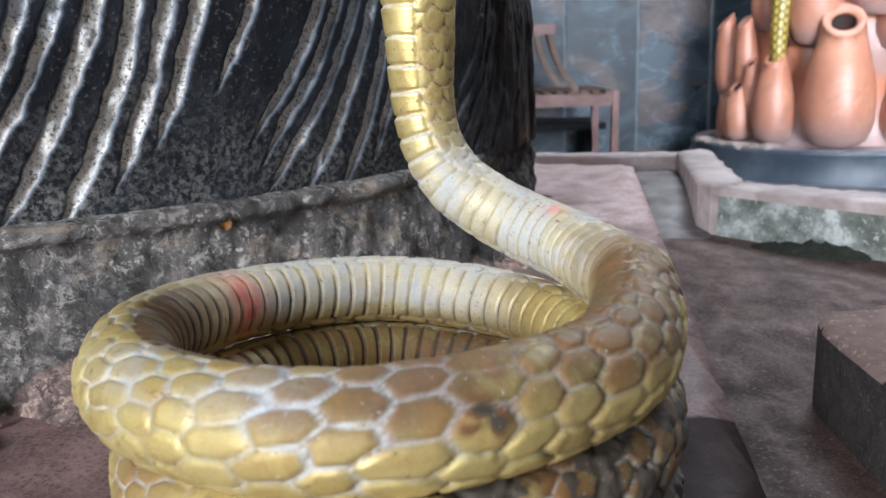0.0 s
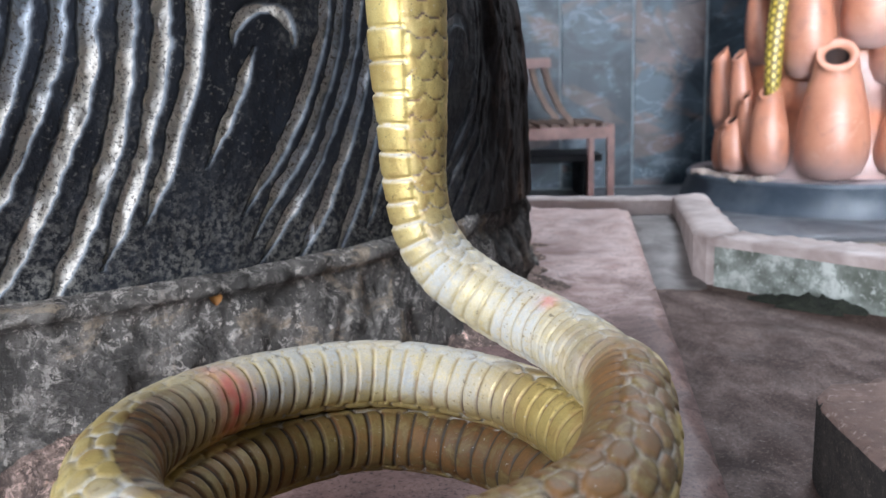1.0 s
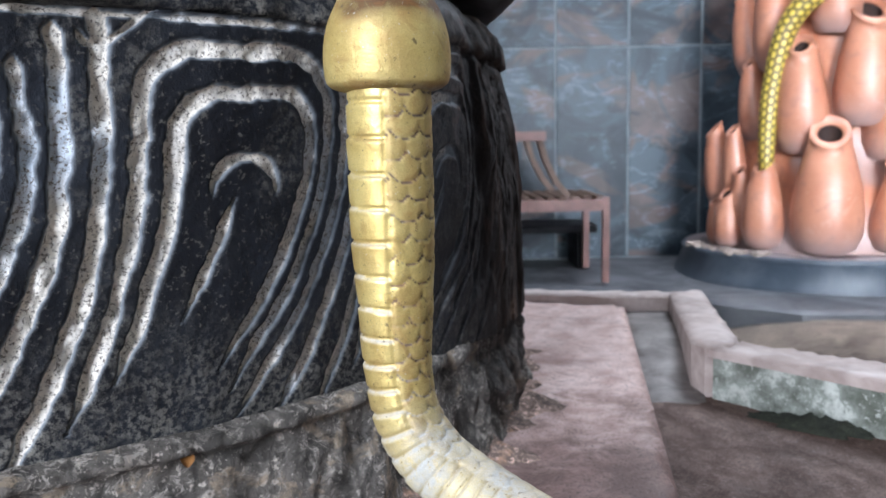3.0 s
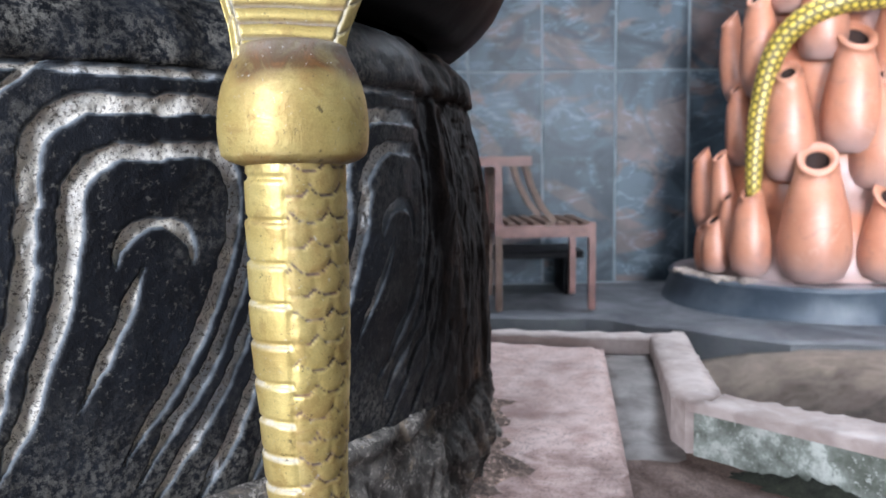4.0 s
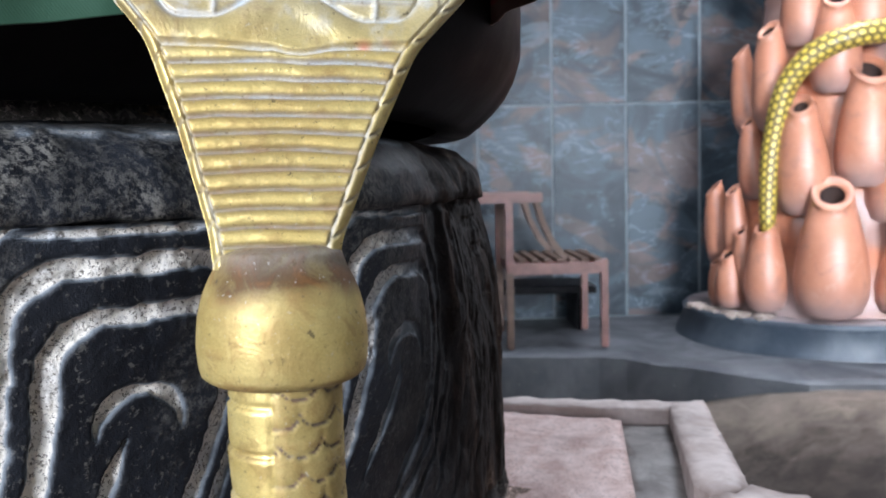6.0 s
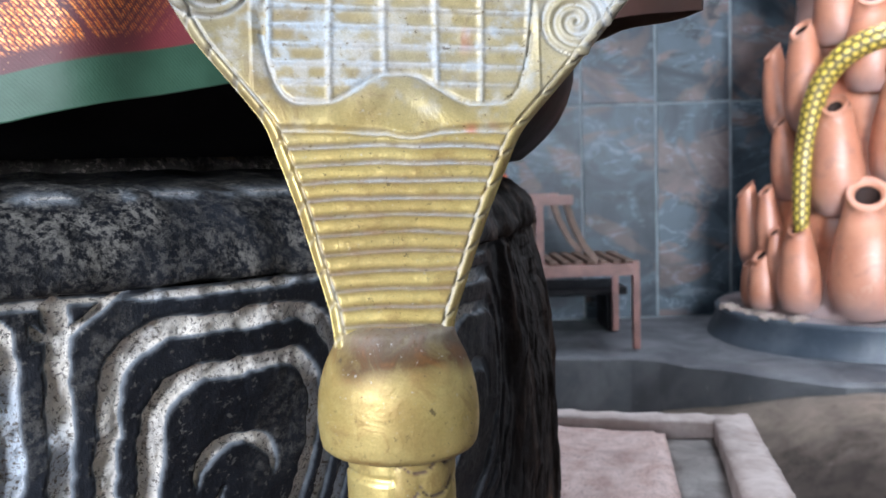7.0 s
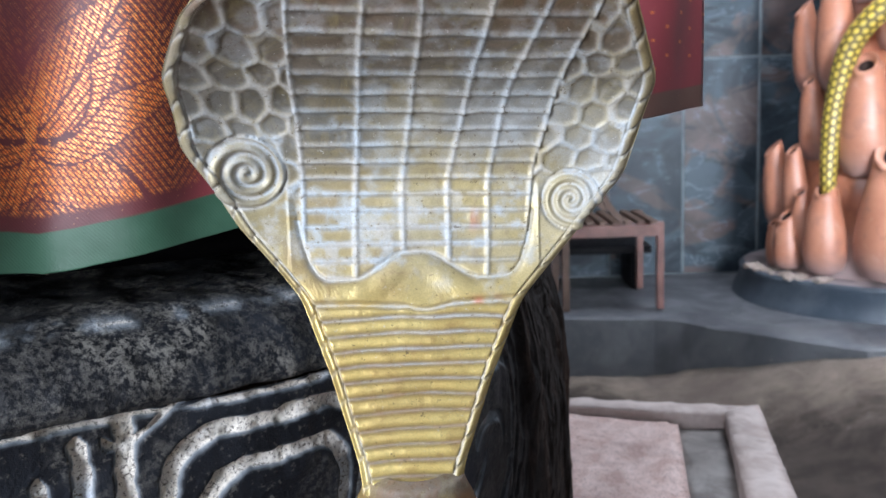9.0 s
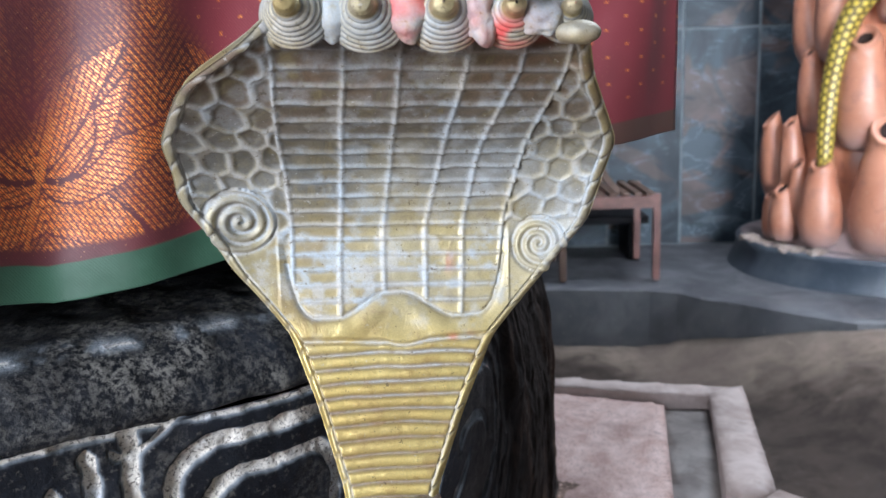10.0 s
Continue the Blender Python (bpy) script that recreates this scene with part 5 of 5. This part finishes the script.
# ---- damp moss on the paving under the kerb ----
def moss_patch():
    ang = np.linspace(0, 2 * math.pi, 90, endpoint=False)
    t = np.linspace(0, 1, 26)
    A, T = np.meshgrid(ang, t, indexing="ij")
    edge = 1 + 0.28 * np.sin(A * 3 + 1) + 0.16 * np.sin(A * 7)
    X = MOSS[0] + T * edge * (0.052 * np.cos(A) - 0.012 * np.sin(A))
    Y = MOSS[1] + T * edge * (0.030 * np.sin(A) - 0.034 * np.cos(A))
    P = np.stack([X, Y, -0.039 + 0.008 * (1 - T ** 2)], -1)
    P[..., 2] += fbm(P, 0.010, 141, 4) * 0.005 * (1 - T ** 3) - 0.006 * T ** 6
    me = mesh_from("moss", P, grid_faces(90, 26, True, False)[:, ::-1], True)
    tagged(shape("moss", me, make_rough_stone("damp_moss", (0.010, 0.012, 0.008), (0.028, 0.032, 0.020), (0.075, 0.080, 0.050), 2.5)), "dark damp moss on the paving under the kerb", "moss", kind="stuff")


MOSS = (0.404, 0.890)
moss_patch()

# ---- dry leaf and crumbs on the plinth ledge ----
def leaf_bm(size):
    bm = bmesh.new()
    n = 7
    rows = []
    for i in range(n):
        t = i / (n - 1)
        w = size * 0.42 * math.sin(math.pi * min(1, t * 0.95 + 0.03)) ** 0.8
        rows.append([bm.verts.new((s * w, size * (t - 0.5), 0.12 * size * (s * s) + 0.10 * size * math.sin(t * 4))) for s in (-1, -0.5, 0, 0.5, 1)])
    for a, b in zip(rows[:-1], rows[1:]):
        for i in range(4):
            bm.faces.new((a[i], a[i + 1], b[i + 1], b[i]))
    for f in bm.faces:
        f.smooth = True
    return bm


DRYLEAF = make_plain("dry_leaf", (0.30, 0.13, 0.03), (0.20, 0.08, 0.02), 0.7, 60)
dry_leaf = shape("dry_leaf", leaf_bm(0.011), DRYLEAF)
dry_leaf.matrix_basis = pose(-0.1560, 0.5135, 0.0895, 62, 8, 38)
tagged(dry_leaf, "small dry brown leaf caught on the plinth ledge", "leaf")
GRIT = make_rough_stone("pale_grit", (0.24, 0.18, 0.155), (0.44, 0.36, 0.31), (0.64, 0.58, 0.52), 2.0)


def grit():
    rng = np.random.default_rng(5)
    V, Q = [], []
    cube = np.array([(x, y, z) for x in (-1, 1) for y in (-1, 1) for z in (-1, 1)], float)
    quads = np.array([(0, 1, 3, 2), (4, 6, 7, 5), (0, 4, 5, 1), (2, 3, 7, 6), (0, 2, 6, 4), (1, 5, 7, 3)])
    for i in range(2200):
        a = rng.uniform(-2.15, -1.15)
        r = 0.628 + abs(rng.normal(0, 0.030))
        s = rng.uniform(0.0007, 0.0026) * (1.5 if rng.random() < 0.1 else 1)
        turn = np.array(Euler(rng.uniform(0, 6, 3)).to_matrix())
        p = np.array([CX + r * math.cos(a), CY + r * math.sin(a), 0.001 + s * 0.4 + 0.026 * max(0.0, 1 - (r - 0.612) / 0.05) ** 1.4])
        V.append(cube * s * rng.uniform(0.6, 1.1, (8, 3)) @ turn.T + p)
        Q.append(quads + 8 * i)
    me = mesh_from("grit", np.vstack(V), np.vstack(Q), False)
    tagged(shape("grit", me, GRIT), "crumbs of pale mortar scattered over the slab", "grit", kind="stuff")


grit()


# ---- chair on the hall floor ----
def build_chair():
    chair = thing("chair", "red-brown painted chair with a slatted seat, facing aside", "chair", (0.62, 4.15, LOW))
    x0, x1, y0, y1 = 0.43, 0.865, 3.95, 4.42
    for x, y in ((x1, y0), (x1, y1), (x0, y0), (x0, y1)):
        part("leg", bar_bm([(x, y, LOW + 0.018), (x, y, -0.02 if x == x1 else -0.07)], 0.034, 0.034), CHAIRP if x == x1 else CANE, chair)
        if x == x0:
            part("back_post", bar_bm([(x, y, -0.06), (x, y, 0.275)], 0.036, 0.036), CHAIRP, chair)
    for y in (y0, y1):
        part("seat_rail", bar_bm([(x0, y, -0.050), (x1, y, -0.050)], 0.030, 0.055), CHAIRP, chair)
        part("arm_rail", bar_bm([(0.26, y, 0.275), (0.575, y, 0.275)], 0.038, 0.045), CHAIRP, chair)
        part("back_brace", bar_bm([(0.56, y + 0.05, 0.262), (0.59, y + 0.055, 0.16), (0.64, y + 0.06, 0.06), (0.70, y + 0.06, -0.012)], 0.026, 0.030), CANE, chair)
    for x in (x0 + 0.02, x1):
        part("seat_rail", bar_bm([(x, y0, -0.052), (x, y1, -0.052)], 0.030, 0.050), CHAIRP, chair)
    for i in range(7):
        x = x0 + 0.06 + i * 0.058
        part("seat_slat", box_bm(x - 0.018, x + 0.018, y0 - 0.005, y1 + 0.005, -0.022, -0.006, 0.004), CANE, chair)
    for i in range(4):
        y = y0 + 0.09 + i * 0.095
        part("back_slat", bar_bm([(x0, y, -0.02), (x0 - 0.01, y, 0.27)], 0.03, 0.014), CANE, chair)
    part("back_rail", bar_bm([(x0, y0, 0.245), (x0, y1, 0.245)], 0.026, 0.045), CHAIRP, chair)


build_chair()
sash = thing("orange_sash", "orange cloth hung over the chair arm", "cloth", (0.27, 3.95, 0.30))
part("fold", box_bm(0.245, 0.29, 3.925, 3.975, 0.302, 0.40, 0.016, 3), ORANGE, sash)
part("tail", box_bm(0.25, 0.285, 3.921, 3.925, 0.20, 0.31, 0.0015), ORANGE, sash)
bench = thing("bench", "long dark low bench against the stone wall", "bench", (0.2, 4.6, LOW))
part("bench_top", box_bm(-1.2, 0.93, 4.42, 4.78, -0.235, -0.195, 0.008), BOWL, bench)
for bx in (-1.1, -0.1, 0.86):
    part("bench_leg", box_bm(bx - 0.03, bx + 0.03, 4.45, 4.75, LOW, -0.235, 0.005), BOWL, bench)

# ---- mound of terracotta pots on a round dais ----
MX, MY = 2.02, 4.20
WALL_Y = 4.815


def lathe_points(cx, cy, prof, steps, wobble=0.0, seed=0):
    prof = np.array(prof, float)
    ang = np.linspace(0, 2 * math.pi, steps, endpoint=False)
    P = np.stack([cx + prof[None, :, 0] * np.cos(ang)[:, None], cy + prof[None, :, 0] * np.sin(ang)[:, None], np.broadcast_to(prof[:, 1], (steps, len(prof)))], -1)
    if wobble:
        d = fbm(P, 0.25, seed) * wobble
        P[..., 0] += d * np.cos(ang)[:, None]
        P[..., 1] += d * np.sin(ang)[:, None]
    P[..., 1] = np.minimum(P[..., 1], WALL_Y)
    return P


dais = thing("dais", "round slate-blue painted dais with dusty chipped top", "dais", (MX, MY, LOW))
side = lathe_points(MX, MY, [(0.715, LOW), (0.710, LOW + 0.02), (0.672, -0.318), (0.680, -0.308), (0.683, -0.295), (0.674, -0.285), (0.655, -0.283)], 160, 0.006, 131)
part("dais_side", mesh_from("dais_side", side, grid_faces(160, 7, True, False)), DAIS, dais, "slate-blue painted side")
top = lathe_points(MX, MY, [(0.657, -0.285), (0.65, -0.281), (0.58, -0.279), (0.3, -0.277), (0.02, -0.277)], 160, 0.012, 132)
part("dais_top", mesh_from("dais_top", top, grid_faces(160, 5, True, False)), DAISTOP, dais, "dusty mauve top with chipped edge")



def chipped_edge():
    """Flakes of old lime along the broken edge of the dais."""
    rng = np.random.default_rng(12)
    cube = np.array([(x, y, z) for x in (-1, 1) for y in (-1, 1) for z in (-1, 1)], float)
    quads = np.array([(0, 1, 3, 2), (4, 6, 7, 5), (0, 4, 5, 1), (2, 3, 7, 6), (0, 2, 6, 4), (1, 5, 7, 3)])
    V, Q = [], []
    for i in range(46):
        a = radians(rng.uniform(176, 222))
        r = rng.uniform(0.585, 0.672)
        turn = np.array(Euler((rng.uniform(-0.3, 0.3), rng.uniform(-0.3, 0.3), rng.uniform(0, 6))).to_matrix())
        size = rng.uniform(0.008, 0.030)
        V.append(cube * np.array([size, size * 0.7, size * 0.28]) * rng.uniform(0.6, 1.1, (8, 3)) @ turn.T + np.array([MX + r * math.cos(a), MY + r * math.sin(a), -0.276]))
        Q.append(quads + 8 * i)
    tagged(part("chipped_edge", mesh_from("chipped_edge", np.vstack(V), np.vstack(Q), False), GRIT, dais, "flaking pale lime on the chipped edge"), kind="stuff")


chipped_edge()
mound = thing("mound_sculpture", "terracotta mound sculpture set with tall open pots", "sculpture", (MX, MY, -0.28))
BODY_R = smooth_curve([-0.29, -0.1, 0.0, 0.3, 0.67, 1.07, 1.9, 2.4], [0.55, 0.49, 0.46, 0.38, 0.345, 0.29, 0.24, 0.15], 0.12)
zs = np.linspace(-0.28, 2.3, 120)
body = lathe_points(MX, MY, [(float(BODY_R(z)), float(z)) for z in zs], 200, 0.03, 133)
dust = np.clip(ramp(body[..., 2], 0.0, -0.24) * 0.7 + 0.65 * ramp(fbm(body, 0.3, 134), -0.2, 0.5), 0, 1)
part("body", mesh_from("body", body, grid_faces(200, 120, True, False), True, {"dust": dust}), TERRA, mound, "grey-pink dusty mound body")


def pot_mesh(name, height, wide, mouth):
    """A tall jar with a flared lip and a hollow neck."""
    prof = [(0.55, 0.0), (0.80, 0.04), (0.96, 0.16), (1.0, 0.30), (0.95, 0.45), (0.84, 0.62), (0.70, 0.78), (0.60, 0.88), (0.58, 0.93)]
    pts = [(wide * r, height * z) for r, z in prof]
    pts += [(mouth * 0.98, height * 0.955), (mouth * 1.06, height * 0.975), (mouth * 1.05, height * 0.995), (mouth * 0.95, height), (mouth * 0.74, height * 0.995), (mouth * 0.62, height * 0.97)]
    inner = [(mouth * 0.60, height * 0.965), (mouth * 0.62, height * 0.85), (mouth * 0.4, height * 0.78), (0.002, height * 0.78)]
    out = []
    for nm, pr in (("jar", pts), ("hollow", inner)):
        pr = np.array(pr)
        ang = np.linspace(0, 2 * math.pi, 40, endpoint=False)
        P = np.stack([pr[None, :, 0] * np.cos(ang)[:, None], pr[None, :, 0] * np.sin(ang)[:, None], np.broadcast_to(pr[:, 1], (40, len(pr)))], -1)
        P[..., 2] -= (P[..., 0] * 0.75) * ramp(P[..., 2], height * 0.74, height * 0.94)
        d = 0.7 * ramp(P[..., 2], height * 0.30, 0.0) + 0.12
        out.append(mesh_from(nm, P, grid_faces(40, len(pr), True, False), True, {"dust": d}))
    return out


def add_pot(degrees, z_mouth, height, wide, mouth, sink=0.55, lean=6):
    a = radians(degrees)
    z0 = z_mouth - height
    r = float(BODY_R(z0 + height * 0.35)) + wide * sink
    m = pose(MX + r * math.cos(a), MY + r * math.sin(a), z0, 0, 0, degrees) @ pose(0, 0, 0, 0, lean, 0)
    jar, hollow = pot_mesh("pot", height, wide, mouth * 0.84)
    pot = part("pot", jar, TERRA, mound, "tall terracotta pot with a flared lip")
    pot.matrix_parent_inverse = mound.matrix_basis.inverted()
    pot.matrix_basis = m
    hole = part("hollow", hollow, HOLE, pot, "dark pot mouth", Matrix.Identity(4))
    return hole


for row in ((-114, 0.277, 0.545, 0.155, 0.098, 0.32, 3), (-95, 0.81, 0.515, 0.13, 0.098, 0.35, 4), (-129, 0.665, 0.49, 0.118, 0.060, 0.35, 9), (-143, 0.125, 0.385, 0.096, 0.050, 0.45, 3), (-163, -0.01, 0.255, 0.072, 0.045, 0.55, 5),
            (-82, 0.10, 0.36, 0.124, 0.09, 0.4, 4), (-152, 1.02, 0.465, 0.10, 0.057, 0.3, 8), (-168, 0.29, 0.37, 0.068, 0.040, 0.4, 7), (-158, 0.10, 0.30, 0.056, 0.034, 0.4, 6), (-166, 0.61, 0.37, 0.074, 0.040, 0.3, 8), (-176, -0.06, 0.215, 0.045, 0.028, 0.6, 5),
            (-76, 0.63, 0.50, 0.14, 0.085, 0.3, 5), (-112, 1.13, 0.42, 0.11, 0.07, 0.3, 6), (-135, 1.35, 0.42, 0.10, 0.06, 0.3, 6), (-90, 1.36, 0.45, 0.11, 0.07, 0.3, 6), (-62, 1.0, 0.45, 0.11, 0.07, 0.3, 6), (-60, 0.25, 0.5, 0.12, 0.08, 0.4, 5), (178, 0.95, 0.40, 0.08, 0.05, 0.3, 9), (174, 0.3, 0.4, 0.08, 0.05, 0.4, 9)):
    add_pot(*row)


def make_snake_paint():
    k = Maker("yellow_snake_paint", 0.35)
    f = k.attr("spot")
    n = k.noise(40, 3, 0.6)
    k.colour(k.mix(f, k.mix(k.steps(n, 0.3, 0.7), (0.66, 0.48, 0.07), (0.58, 0.42, 0.10)), (0.10, 0.07, 0.02)))
    k.bump(n, 0.2, 0.004)
    return k.mat


def painted_snake():
    pts = [(-142, 0.09, 0.545, 0.016), (-142, 0.14, 0.555, 0.028), (-143, 0.338, 0.53, 0.036), (-142, 0.515, 0.51, 0.040), (-136, 0.735, 0.50, 0.043), (-123, 0.872, 0.49, 0.045), (-104, 0.94, 0.48, 0.046), (-79, 0.968, 0.47, 0.046), (-55, 1.05, 0.46, 0.046)]
    line = [(MX + r * math.cos(radians(deg)), MY + r * math.sin(radians(deg)), z, wide) for deg, z, r, wide in pts]
    L = catmull(line, 0.006)
    c, rad = L[:, :3], L[:, 3]
    n, m = len(c), 48
    tan = np.gradient(c, axis=0)
    tan /= np.linalg.norm(tan, axis=1)[:, None]
    out = c - np.array([MX, MY, 0])
    out[:, 2] = 0
    out -= (out * tan).sum(1)[:, None] * tan
    out /= np.linalg.norm(out, axis=1)[:, None]
    sd = np.cross(tan, out)
    ang = np.linspace(-math.pi, math.pi, m, endpoint=False)
    N = out[:, None] * np.cos(ang)[None, :, None] + sd[:, None] * np.sin(ang)[None, :, None]
    arc = np.r_[0, np.cumsum(np.linalg.norm(np.diff(c, axis=0), axis=1))]
    U, W = np.broadcast_to(arc[:, None], (n, m)), np.broadcast_to(ang[None, :] * 0.045, (n, m))
    d, b = hex_scales(U, W, 0.038, 0.0283)
    h = 0.006 * (1 - b ** 2)
    P = c[:, None] + N * (rad[:, None] + h)[..., None]
    me = mesh_from("snake_figure", P, grid_faces(n, m, False, True), True, {"spot": 1 - ramp(d, 0.24, 0.50)})
    tagged(shape("snake_figure", me, make_snake_paint()), "yellow painted snake figure with dark scales on the mound", "statue")


painted_snake()

# ---- wall panels, last ----
rng = random.Random(4)
panel_data = {}
xs = [-0.88, -0.46, -0.05, 0.36, 0.775, 1.188, 1.60, 2.02, 2.43, 2.84, 3.25]
zs = [LOW, 0.765, 1.96, 3.15]
for zi in range(3):
    for xi in range(len(xs) - 1):
        x0, x1, z0, z1 = xs[xi] + 0.008, xs[xi + 1] - 0.008, zs[zi] + 0.008, zs[zi + 1] - 0.008
        part("panel", box_bm(x0, x1, 4.821 - rng.random() * 0.002, 4.828, z0, z1, 0.0015), MARBLE, wall_north)
